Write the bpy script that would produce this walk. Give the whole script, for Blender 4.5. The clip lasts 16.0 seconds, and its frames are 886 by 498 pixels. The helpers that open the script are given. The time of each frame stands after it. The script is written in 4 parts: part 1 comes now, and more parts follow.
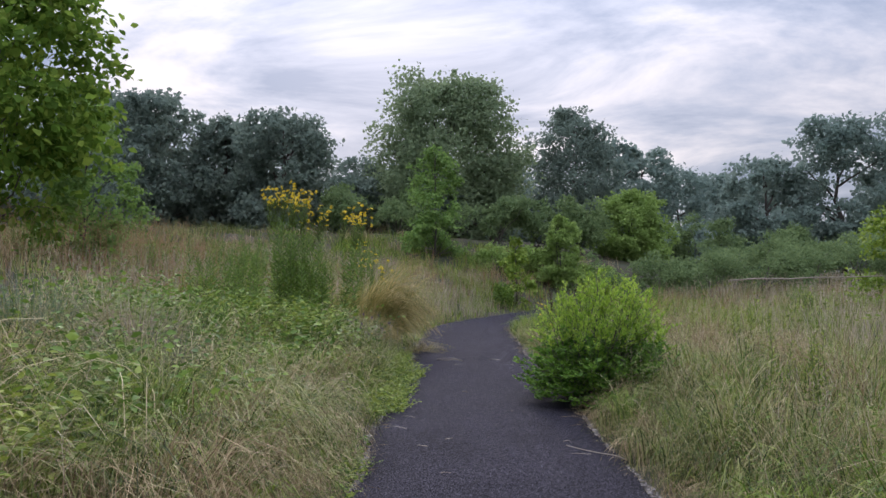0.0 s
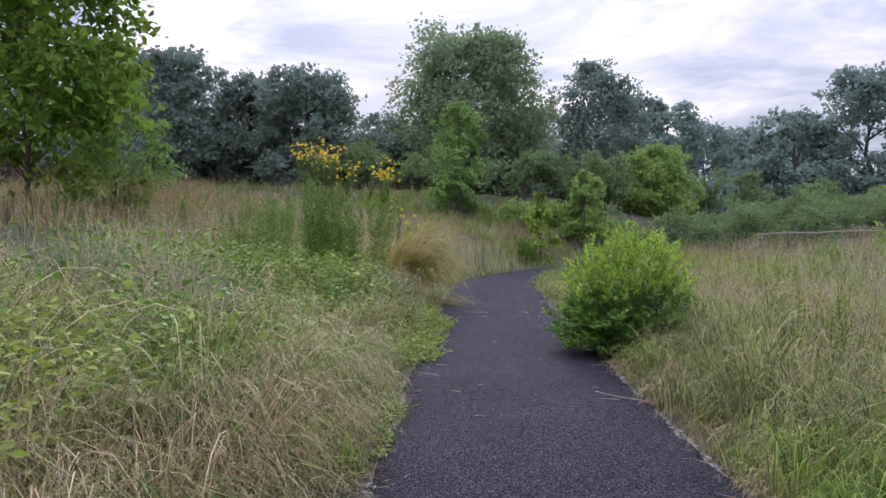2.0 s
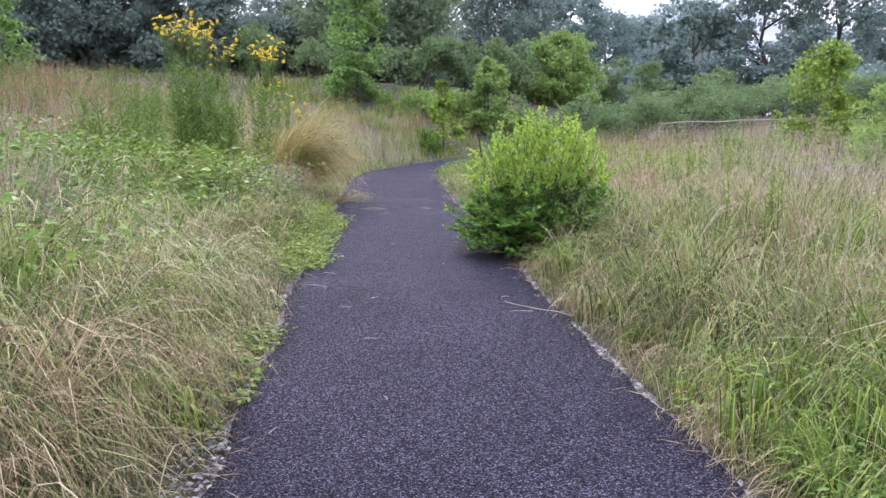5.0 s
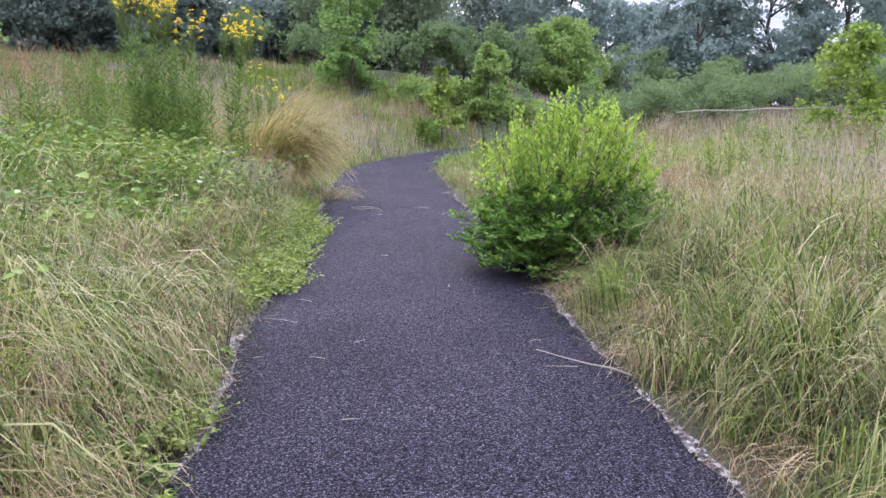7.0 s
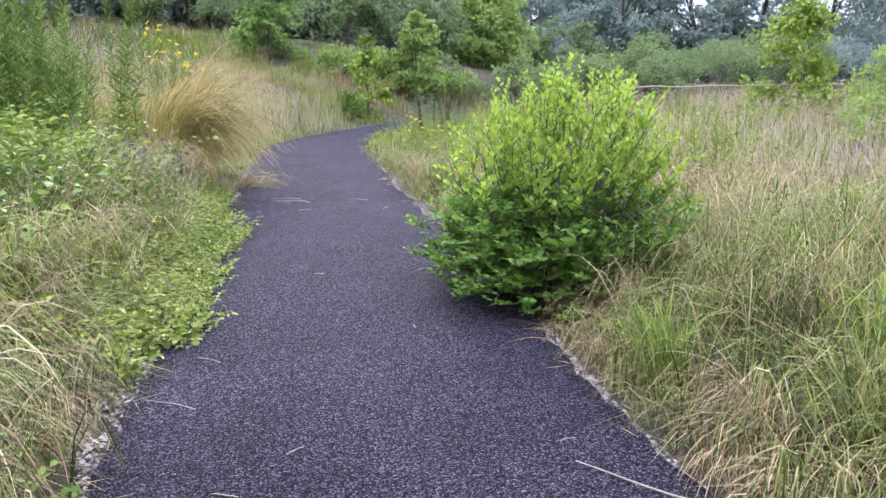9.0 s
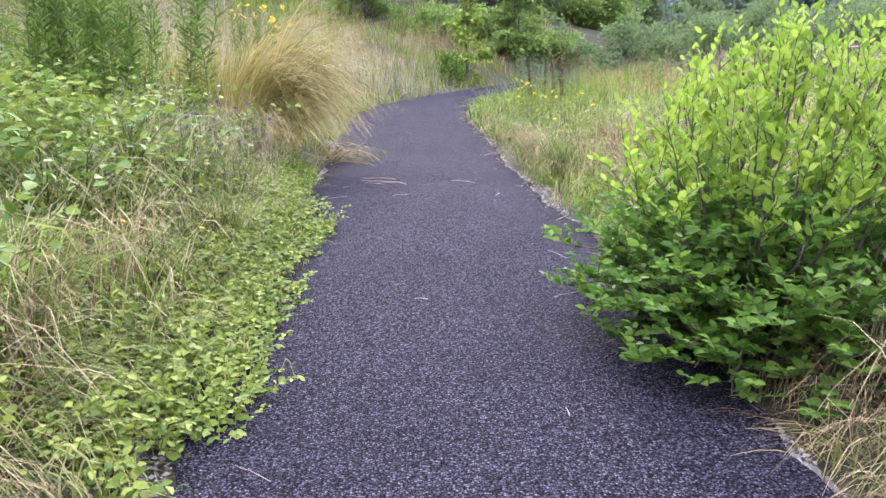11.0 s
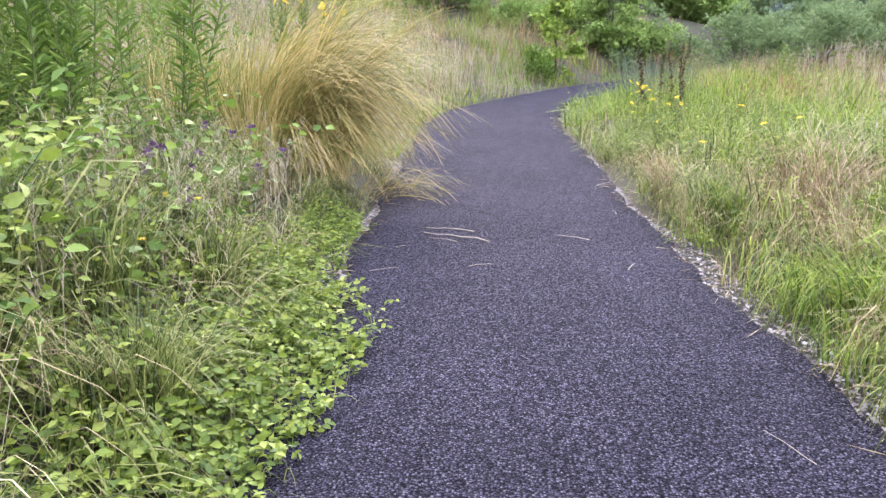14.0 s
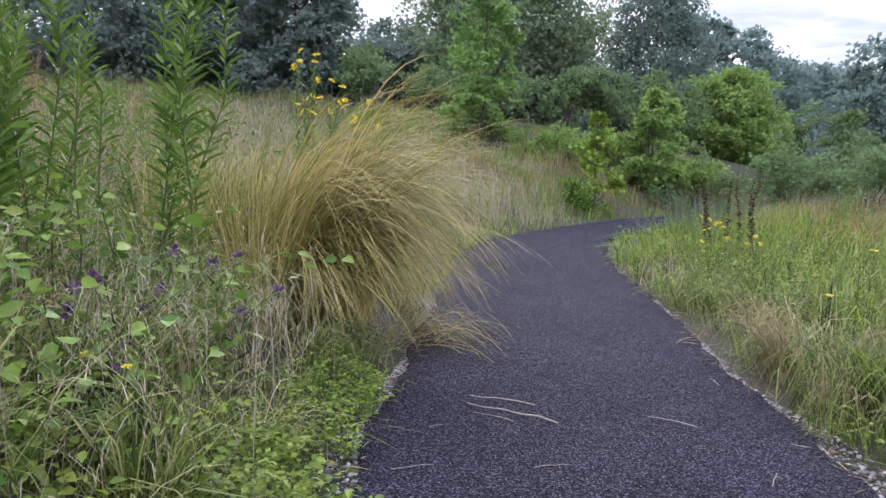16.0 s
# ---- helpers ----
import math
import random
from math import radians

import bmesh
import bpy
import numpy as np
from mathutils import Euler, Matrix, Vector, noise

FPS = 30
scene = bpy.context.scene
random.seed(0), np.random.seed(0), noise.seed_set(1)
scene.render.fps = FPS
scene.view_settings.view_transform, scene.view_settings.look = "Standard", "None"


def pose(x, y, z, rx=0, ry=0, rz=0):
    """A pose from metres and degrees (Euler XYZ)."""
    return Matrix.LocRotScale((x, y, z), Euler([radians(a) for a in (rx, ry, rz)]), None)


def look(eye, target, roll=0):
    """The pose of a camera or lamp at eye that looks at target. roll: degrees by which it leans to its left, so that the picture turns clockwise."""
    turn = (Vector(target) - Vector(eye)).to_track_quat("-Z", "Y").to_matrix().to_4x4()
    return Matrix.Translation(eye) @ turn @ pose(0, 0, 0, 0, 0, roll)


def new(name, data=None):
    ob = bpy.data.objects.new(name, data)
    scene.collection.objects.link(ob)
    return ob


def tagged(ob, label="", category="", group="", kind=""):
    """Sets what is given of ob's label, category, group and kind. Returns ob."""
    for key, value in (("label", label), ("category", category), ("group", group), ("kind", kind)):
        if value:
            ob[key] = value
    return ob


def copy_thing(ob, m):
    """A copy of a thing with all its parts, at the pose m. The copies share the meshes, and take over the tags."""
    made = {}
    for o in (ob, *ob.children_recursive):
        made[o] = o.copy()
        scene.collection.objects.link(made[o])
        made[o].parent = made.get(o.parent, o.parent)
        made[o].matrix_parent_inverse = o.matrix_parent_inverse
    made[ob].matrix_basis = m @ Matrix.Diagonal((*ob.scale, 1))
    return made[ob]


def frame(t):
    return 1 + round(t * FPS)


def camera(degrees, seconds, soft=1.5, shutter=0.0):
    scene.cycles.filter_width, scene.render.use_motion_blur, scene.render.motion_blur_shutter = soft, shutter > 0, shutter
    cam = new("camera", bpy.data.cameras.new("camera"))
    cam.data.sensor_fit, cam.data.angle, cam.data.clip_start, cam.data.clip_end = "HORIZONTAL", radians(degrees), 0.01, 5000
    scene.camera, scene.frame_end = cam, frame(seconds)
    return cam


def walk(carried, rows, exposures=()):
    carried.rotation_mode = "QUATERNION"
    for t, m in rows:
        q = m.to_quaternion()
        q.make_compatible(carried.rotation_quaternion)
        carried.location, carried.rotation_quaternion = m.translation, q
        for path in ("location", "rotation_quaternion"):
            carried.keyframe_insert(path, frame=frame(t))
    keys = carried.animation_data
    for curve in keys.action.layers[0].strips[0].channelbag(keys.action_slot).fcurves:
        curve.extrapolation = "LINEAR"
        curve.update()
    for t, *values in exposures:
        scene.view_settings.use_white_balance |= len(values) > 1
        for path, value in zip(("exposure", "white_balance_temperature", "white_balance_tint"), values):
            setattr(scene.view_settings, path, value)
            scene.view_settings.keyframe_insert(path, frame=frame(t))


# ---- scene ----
cam = camera(60.6, 16.0)
EXPOSURES = [(0.0, -0.08, 6100, 20), (1.5, 0.1, 6050, 22), (2.0, 0.2, 6000, 23), (2.5, 0.22, 5900, 25), (3.0, 0.38, 5850, 26), (3.5, 0.78, 5850, 27), (4.2, 0.93, 5850, 28), (7.0, 1.0, 5900, 28),
             (8.5, 1.16, 5950, 28), (9.5, 1.36, 6000, 27), (12.0, 1.48, 6050, 27), (14.5, 1.52, 6100, 26), (15.0, 1.5, 6050, 25), (15.5, 0.98, 5950, 22), (16.0, 0.62, 5900, 22)]
PATH = [
    (0, (0.186, 2.833, 1.496), (0.081, 4.829, 1.563), -0.1),
    (0.5, (0.185, 2.79, 1.483), (-0.004, 4.781, 1.517), -0.1),
    (1, (0.183, 2.739, 1.471), (-0.073, 4.723, 1.453), -0.1),
    (1.5, (0.143, 2.697, 1.461), (-0.111, 4.68, 1.43), -0.1),
    (2, (0.103, 2.668, 1.453), (-0.06, 4.661, 1.406), -0.3),
    (2.5, (0.096, 2.67, 1.444), (0.045, 4.666, 1.329), -0.3),
    (3, (0.135, 2.722, 1.432), (0.087, 4.712, 1.234), -0.3),
    (3.5, (0.183, 2.849, 1.415), (0.144, 4.824, 1.105), -0.2),
    (4, (0.186, 3.093, 1.422), (0.219, 5.069, 1.117), -0.4),
    (4.2, (0.181, 3.213, 1.42), (0.26, 5.188, 1.111), -0.3),
    (6.3, (0.161, 4.727, 1.387), (0.252, 6.695, 1.039), -0.5),
    (6.5, (0.165, 4.893, 1.387), (0.254, 6.861, 1.042), -0.6),
    (7, (0.162, 5.309, 1.368), (0.259, 7.274, 1.011), -0.3),
    (7.5, (0.144, 5.753, 1.358), (0.321, 7.712, 0.993), 0.4),
    (8, (0.124, 6.196, 1.358), (0.447, 8.134, 0.978), 1.0),
    (8.5, (0.098, 6.603, 1.357), (0.432, 8.529, 0.935), 0.9),
    (9, (0.018, 6.993, 1.37), (0.319, 8.924, 0.946), 0.4),
    (9.5, (-0.04, 7.374, 1.367), (0.137, 9.318, 0.932), 0.2),
    (9.7, (-0.062, 7.529, 1.366), (0.105, 9.472, 0.92), 0.3),
    (11.8, (-0.061, 9.197, 1.317), (-0.071, 11.117, 0.756), 0.4),
    (12, (-0.064, 9.362, 1.316), (-0.085, 11.279, 0.746), 0.3),
    (12.5, (-0.082, 9.785, 1.325), (-0.103, 11.699, 0.745), -0.1),
    (13, (-0.073, 10.186, 1.32), (-0.109, 12.098, 0.735), 0.8),
    (13.5, (-0.102, 10.602, 1.319), (-0.149, 12.512, 0.73), 0.6),
    (14, (-0.144, 10.977, 1.313), (-0.277, 12.899, 0.778), 0.4),
    (14.5, (-0.209, 11.326, 1.312), (-0.381, 13.257, 0.819), 0.8),
    (15, (-0.276, 11.661, 1.309), (-0.445, 13.615, 0.918), 0.9),
    (15.5, (-0.301, 11.98, 1.273), (-0.475, 13.951, 0.983), 1.6),
    (16, (-0.377, 12.257, 1.206), (-0.59, 14.234, 0.997), 2.5),
]
walk(cam, [(t, look(eye, target, roll)) for t, eye, target, roll in PATH], EXPOSURES)

# ---- world, sun ----
SUN_AZ, SUN_EL = radians(-6), radians(24)      # azimuth from +y towards +x
world = bpy.data.worlds.new("overcast_sky")
scene.world = world
world.use_nodes = True
wn, wl = world.node_tree.nodes, world.node_tree.links
wn.clear()


def wnode(kind, **sets):
    n = wn.new(kind)
    for k, v in sets.items():
        n.inputs[k].default_value = v
    return n


w_out = wn.new("ShaderNodeOutputWorld")
w_sky = wn.new("ShaderNodeTexSky")
w_sky.sky_type, w_sky.sun_disc = "NISHITA", False
w_sky.sun_elevation, w_sky.sun_rotation = SUN_EL, SUN_AZ
w_bg_sky = wnode("ShaderNodeBackground", Strength=0.09)
wl.new(w_sky.outputs[0], w_bg_sky.inputs[0])
# overcast deck: brighter overhead than at the horizon, broken by flat cloud bands
w_co = wn.new("ShaderNodeTexCoord")
w_sep = wn.new("ShaderNodeSeparateXYZ")
wl.new(w_co.outputs["Generated"], w_sep.inputs[0])
w_up = wn.new("ShaderNodeMath"); w_up.operation = "MAXIMUM"; w_up.inputs[1].default_value = 0.0
wl.new(w_sep.outputs[2], w_up.inputs[0])
w_add = wn.new("ShaderNodeMath"); w_add.operation = "ADD"; w_add.inputs[1].default_value = 0.16
wl.new(w_up.outputs[0], w_add.inputs[0])
w_px = wn.new("ShaderNodeMath"); w_px.operation = "DIVIDE"
w_py = wn.new("ShaderNodeMath"); w_py.operation = "DIVIDE"
wl.new(w_sep.outputs[0], w_px.inputs[0]); wl.new(w_add.outputs[0], w_px.inputs[1])
wl.new(w_sep.outputs[1], w_py.inputs[0]); wl.new(w_add.outputs[0], w_py.inputs[1])
w_plane = wn.new("ShaderNodeCombineXYZ")
wl.new(w_px.outputs[0], w_plane.inputs[0]); wl.new(w_py.outputs[0], w_plane.inputs[1])
w_n1 = wnode("ShaderNodeTexNoise", Scale=1.15, Detail=9.0, Roughness=0.6, Distortion=0.5)
w_map = wn.new("ShaderNodeMapping")
w_map.inputs["Rotation"].default_value, w_map.inputs["Scale"].default_value = (0, 0, radians(35)), (0.85, 1.05, 1.0)
wl.new(w_plane.outputs[0], w_map.inputs["Vector"]); wl.new(w_map.outputs[0], w_n1.inputs["Vector"])
w_ramp = wn.new("ShaderNodeValToRGB")
e = w_ramp.color_ramp.elements
e[0].position, e[0].color = 0.40, (0.33, 0.395, 0.49, 1)
e[1].position, e[1].color = 0.66, (0.99, 0.95, 0.90, 1)
m1 = w_ramp.color_ramp.elements.new(0.5); m1.color = (0.54, 0.585, 0.65, 1)
wl.new(w_n1.outputs["Fac"], w_ramp.inputs[0])
w_sq = wn.new("ShaderNodeMath"); w_sq.operation = "POWER"; w_sq.inputs[1].default_value = 2.0
wl.new(w_up.outputs[0], w_sq.inputs[0])
w_deck = wn.new("ShaderNodeMath"); w_deck.operation = "MULTIPLY_ADD"
w_deck.inputs[1].default_value, w_deck.inputs[2].default_value = 5.0, 0.8
wl.new(w_sq.outputs[0], w_deck.inputs[0])
w_dot = wn.new("ShaderNodeVectorMath"); w_dot.operation = "DOT_PRODUCT"
w_dot.inputs[1].default_value = (math.sin(SUN_AZ) * math.cos(SUN_EL), math.cos(SUN_AZ) * math.cos(SUN_EL), math.sin(SUN_EL))
wl.new(w_co.outputs["Generated"], w_dot.inputs[0])
w_pow = wn.new("ShaderNodeMath"); w_pow.operation = "POWER"; w_pow.use_clamp = True; w_pow.inputs[1].default_value = 14.0
wl.new(w_dot.outputs["Value"], w_pow.inputs[0])
w_glow = wn.new("ShaderNodeMath"); w_glow.operation = "MULTIPLY_ADD"; w_glow.inputs[1].default_value = 0.26
wl.new(w_pow.outputs[0], w_glow.inputs[0]); wl.new(w_deck.outputs[0], w_glow.inputs[2])
w_bg_cloud = wn.new("ShaderNodeBackground")
wl.new(w_ramp.outputs[0], w_bg_cloud.inputs[0])
wl.new(w_glow.outputs[0], w_bg_cloud.inputs[1])
w_mix = wn.new("ShaderNodeMixShader"); w_mix.inputs[0].default_value = 0.88
wl.new(w_bg_sky.outputs[0], w_mix.inputs[1]); wl.new(w_bg_cloud.outputs[0], w_mix.inputs[2])
wl.new(w_mix.outputs[0], w_out.inputs[0])

sun = new("sun", bpy.data.lights.new("sun", "SUN"))
sun.data.energy, sun.data.angle, sun.data.color = 1.6, radians(16), (1.0, 0.93, 0.84)
sun_dir = Vector((math.sin(SUN_AZ) * math.cos(SUN_EL), math.cos(SUN_AZ) * math.cos(SUN_EL), math.sin(SUN_EL)))
sun.matrix_world = look(tuple(sun_dir * 100), (0, 0, 0))


# ---- materials ----
def shader(name):
    m = bpy.data.materials.new(name)
    m.use_nodes = True
    nt = m.node_tree
    return m, nt, nt.nodes["Principled BSDF"], nt.nodes["Material Output"]


def ramp(nt, stops):
    r = nt.nodes.new("ShaderNodeValToRGB")
    el = r.color_ramp.elements
    el[0].position, el[0].color = stops[0][0], (*stops[0][1], 1)
    el[1].position, el[1].color = stops[-1][0], (*stops[-1][1], 1)
    for p, c in stops[1:-1]:
        k = el.new(p)
        k.color = (*c, 1)
    return r


def noise_node(nt, scale, detail=4.0, rough=0.6, coords="Object"):
    co = nt.nodes.new("ShaderNodeTexCoord")
    n = nt.nodes.new("ShaderNodeTexNoise")
    n.inputs["Scale"].default_value, n.inputs["Detail"].default_value, n.inputs["Roughness"].default_value = scale, detail, rough
    nt.links.new(co.outputs[coords], n.inputs["Vector"])
    return n


def plant_material(name, colours, translucent=0.45, rough=0.55, patch=0.35, patch_scale=0.45, spread=1.0):
    """Leaf or blade: colour varied blade by blade and by patches of the field, light passing through."""
    m, nt, p, out = shader(name)
    geo = nt.nodes.new("ShaderNodeNewGeometry")
    n = noise_node(nt, patch_scale, 3.0)
    add = nt.nodes.new("ShaderNodeMath"); add.operation = "MULTIPLY_ADD"
    add.inputs[1].default_value = patch * 2
    nt.links.new(n.outputs["Fac"], add.inputs[0])
    rnd = nt.nodes.new("ShaderNodeMath"); rnd.operation = "MULTIPLY"; rnd.inputs[1].default_value = spread
    nt.links.new(geo.outputs["Random Per Island"], rnd.inputs[0])
    sub = nt.nodes.new("ShaderNodeMath"); sub.operation = "SUBTRACT"; sub.inputs[1].default_value = patch - (1 - spread) / 2
    nt.links.new(rnd.outputs[0], sub.inputs[0])
    nt.links.new(sub.outputs[0], add.inputs[2])
    r = ramp(nt, [(i / (len(colours) - 1), c) for i, c in enumerate(colours)])
    nt.links.new(add.outputs[0], r.inputs[0])
    fine = noise_node(nt, 60.0, 3.0)
    mul = nt.nodes.new("ShaderNodeMix"); mul.data_type, mul.blend_type = "RGBA", "MULTIPLY"
    mul.inputs[0].default_value = 0.35
    nt.links.new(r.outputs[0], mul.inputs[6])
    gr = ramp(nt, [(0.3, (0.55, 0.55, 0.55)), (0.7, (1.25, 1.25, 1.2))])
    nt.links.new(fine.outputs["Fac"], gr.inputs[0]); nt.links.new(gr.outputs[0], mul.inputs[7])
    nt.links.new(mul.outputs[2], p.inputs["Base Color"])
    p.inputs["Roughness"].default_value = rough
    p.inputs["Specular IOR Level"].default_value = 0.3 if rough < 0.6 else 0.1
    if translucent:
        tr = nt.nodes.new("ShaderNodeBsdfTranslucent")
        nt.links.new(mul.outputs[2], tr.inputs[0])
        mx = nt.nodes.new("ShaderNodeMixShader"); mx.inputs[0].default_value = translucent
        nt.links.new(p.outputs[0], mx.inputs[1]); nt.links.new(tr.outputs[0], mx.inputs[2])
        nt.links.new(mx.outputs[0], out.inputs[0])
    return m


def bark_material(name, dark, light, scale=9.0):
    m, nt, p, out = shader(name)
    n = noise_node(nt, scale, 8.0, 0.7)
    r = ramp(nt, [(0.3, dark), (0.7, light)])
    nt.links.new(n.outputs["Fac"], r.inputs[0]); nt.links.new(r.outputs[0], p.inputs["Base Color"])
    p.inputs["Roughness"].default_value = 0.9
    b = nt.nodes.new("ShaderNodeBump"); b.inputs["Strength"].default_value = 0.6; b.inputs["Distance"].default_value = 0.02
    nt.links.new(n.outputs["Fac"], b.inputs["Height"]); nt.links.new(b.outputs[0], p.inputs["Normal"])
    return m


def asphalt_material():
    m, nt, p, out = shader("asphalt")
    co = nt.nodes.new("ShaderNodeTexCoord")
    vor = nt.nodes.new("ShaderNodeTexVoronoi"); vor.inputs["Scale"].default_value = 118.0
    nt.links.new(co.outputs["Object"], vor.inputs["Vector"])
    vor2 = nt.nodes.new("ShaderNodeTexVoronoi"); vor2.inputs["Scale"].default_value = 210.0
    nt.links.new(co.outputs["Object"], vor2.inputs["Vector"])
    sep = nt.nodes.new("ShaderNodeSeparateColor")
    nt.links.new(vor.outputs["Color"], sep.inputs[0])
    r = ramp(nt, [(0.0, (0.010, 0.0088, 0.015)), (0.35, (0.019, 0.0168, 0.029)), (0.62, (0.044, 0.040, 0.063)), (0.85, (0.080, 0.073, 0.107)), (1.0, (0.145, 0.137, 0.168))])
    nt.links.new(sep.outputs[0], r.inputs[0])
    big = noise_node(nt, 0.9, 5.0)
    gr = ramp(nt, [(0.3, (0.72, 0.72, 0.74)), (0.72, (1.2, 1.19, 1.18))])
    nt.links.new(big.outputs["Fac"], gr.inputs[0])
    mul = nt.nodes.new("ShaderNodeMix"); mul.data_type, mul.blend_type = "RGBA", "MULTIPLY"; mul.inputs[0].default_value = 1.0
    nt.links.new(r.outputs[0], mul.inputs[6]); nt.links.new(gr.outputs[0], mul.inputs[7])
    # shade of the pits between stones, put into colour and specular
    pit_shade = ramp(nt, [(0.28, (1.2, 1.2, 1.2)), (0.6, (0.25, 0.25, 0.25))])
    nt.links.new(vor.outputs["Distance"], pit_shade.inputs[0])
    mul2 = nt.nodes.new("ShaderNodeMix"); mul2.data_type, mul2.blend_type = "RGBA", "MULTIPLY"; mul2.inputs[0].default_value = 1.0
    nt.links.new(mul.outputs[2], mul2.inputs[6]); nt.links.new(pit_shade.outputs[0], mul2.inputs[7])
    nt.links.new(mul2.outputs[2], p.inputs["Base Color"])
    p.inputs["Roughness"].default_value = 0.85
    gloss = nt.nodes.new("ShaderNodeMath"); gloss.operation = "MULTIPLY"; gloss.inputs[1].default_value = 0.22
    nt.links.new(pit_shade.outputs[0], gloss.inputs[0]); nt.links.new(gloss.outputs[0], p.inputs["Specular IOR Level"])
    add = nt.nodes.new("ShaderNodeMath"); add.operation = "MULTIPLY_ADD"; add.inputs[1].default_value = 0.5
    nt.links.new(vor2.outputs["Distance"], add.inputs[0]); nt.links.new(vor.outputs["Distance"], add.inputs[2])
    b = nt.nodes.new("ShaderNodeBump"); b.invert = True
    b.inputs["Strength"].default_value, b.inputs["Distance"].default_value = 1.0, 0.009
    nt.links.new(add.outputs[0], b.inputs["Height"]); nt.links.new(b.outputs[0], p.inputs["Normal"])
    return m


def soil_material():
    m, nt, p, out = shader("soil_and_thatch")
    n1, n2 = noise_node(nt, 0.35, 6.0), noise_node(nt, 26.0, 6.0, 0.75)
    r1 = ramp(nt, [(0.3, (0.028, 0.036, 0.012)), (0.55, (0.05, 0.047, 0.022)), (0.75, (0.085, 0.066, 0.038))])
    r2 = ramp(nt, [(0.3, (0.4, 0.4, 0.4)), (0.7, (1.3, 1.25, 1.2))])
    nt.links.new(n1.outputs["Fac"], r1.inputs[0]); nt.links.new(n2.outputs["Fac"], r2.inputs[0])
    mul = nt.nodes.new("ShaderNodeMix"); mul.data_type, mul.blend_type = "RGBA", "MULTIPLY"; mul.inputs[0].default_value = 1.0
    nt.links.new(r1.outputs[0], mul.inputs[6]); nt.links.new(r2.outputs[0], mul.inputs[7])
    nt.links.new(mul.outputs[2], p.inputs["Base Color"])
    p.inputs["Roughness"].default_value = 0.95
    b = nt.nodes.new("ShaderNodeBump"); b.inputs["Strength"].default_value = 0.8; b.inputs["Distance"].default_value = 0.04
    nt.links.new(n2.outputs["Fac"], b.inputs["Height"]); nt.links.new(b.outputs[0], p.inputs["Normal"])
    return m


M_ASPHALT, M_SOIL = asphalt_material(), soil_material()
M_GREEN = plant_material("green_grass", [(0.025, 0.043, 0.01), (0.09, 0.128, 0.026), (0.21, 0.245, 0.06), (0.42, 0.41, 0.18)], 0.45, 0.55, 0.45, 0.8)
M_LUSH = plant_material("lush_grass", [(0.05, 0.097, 0.012), (0.155, 0.24, 0.03), (0.35, 0.42, 0.08)])
M_STRAW = plant_material("dry_straw", [(0.14, 0.093, 0.05), (0.33, 0.25, 0.135), (0.53, 0.43, 0.26)], 0.25, 0.65, 0.45, 0.8)
M_PALE = plant_material("pale_strand", [(0.33, 0.26, 0.14), (0.50, 0.41, 0.245), (0.66, 0.57, 0.37)], 0.2, 0.6, 0.2, 0.8)
M_MAUVE = plant_material("seed_heads", [(0.27, 0.215, 0.15), (0.38, 0.32, 0.23), (0.50, 0.44, 0.33)], 0.3, 0.7)
M_RUST = plant_material("rust_bluestem", [(0.22, 0.11, 0.06), (0.32, 0.19, 0.10), (0.40, 0.28, 0.16)], 0.3, 0.7)
M_BLUEGRASS = plant_material("blue_green_grass", [(0.08, 0.13, 0.075), (0.14, 0.19, 0.115), (0.24, 0.25, 0.17)], 0.25)
M_GOLD = plant_material("golden_tussock", [(0.095, 0.115, 0.026), (0.235, 0.22, 0.055), (0.43, 0.35, 0.115), (0.64, 0.48, 0.22)], 0.35, 0.55, 0.25, 1.6)
M_FORB = plant_material("forb_leaf", [(0.065, 0.125, 0.02), (0.13, 0.22, 0.034), (0.22, 0.315, 0.055)], 0.35)
M_FORB_LIGHT = plant_material("light_forb_leaf", [(0.08, 0.135, 0.02), (0.18, 0.25, 0.036), (0.31, 0.37, 0.065)], 0.4)
M_BUSH = plant_material("bush_leaf", [(0.06, 0.145, 0.022), (0.12, 0.24, 0.034), (0.20, 0.34, 0.05)], 0.5, 0.5, 0.25, 1.5)
M_BUSH_TOP = plant_material("bush_shoot_leaf", [(0.17, 0.29, 0.035), (0.27, 0.41, 0.05), (0.38, 0.51, 0.075)], 0.55, 0.5, 0.25, 1.5)
M_TULIP = plant_material("broad_tree_leaf", [(0.08, 0.15, 0.022), (0.14, 0.24, 0.035), (0.25, 0.34, 0.055)], 0.55, 0.65, 0.3, 0.8)
M_SAPLING = plant_material("sapling_leaf", [(0.13, 0.22, 0.07), (0.20, 0.32, 0.09), (0.28, 0.41, 0.11)], 0.5, 0.65, 0.3, 0.6, 0.7)
M_YELLOWGREEN = plant_material("yellow_green_leaf", [(0.13, 0.21, 0.03), (0.21, 0.31, 0.045), (0.30, 0.38, 0.06)], 0.4)
M_WILLOW = plant_material("willow_leaf", [(0.17, 0.25, 0.08), (0.25, 0.36, 0.10), (0.34, 0.46, 0.13)], 0.5, 0.65, 0.3, 0.6, 0.7)
# haze put into colour: leaf greens of these three lightened and greyed
M_OAK_HAZED = plant_material("oak_leaf_hazed", [(0.15, 0.21, 0.13), (0.225, 0.295, 0.165), (0.30, 0.36, 0.195)], 0.58, 0.75, 0.35, 0.16, 0.4)
M_DARKTREE_HAZED = plant_material("dark_tree_leaf_hazed", [(0.125, 0.172, 0.155), (0.19, 0.245, 0.20), (0.25, 0.305, 0.235)], 0.55, 0.75, 0.35, 0.16, 0.35)
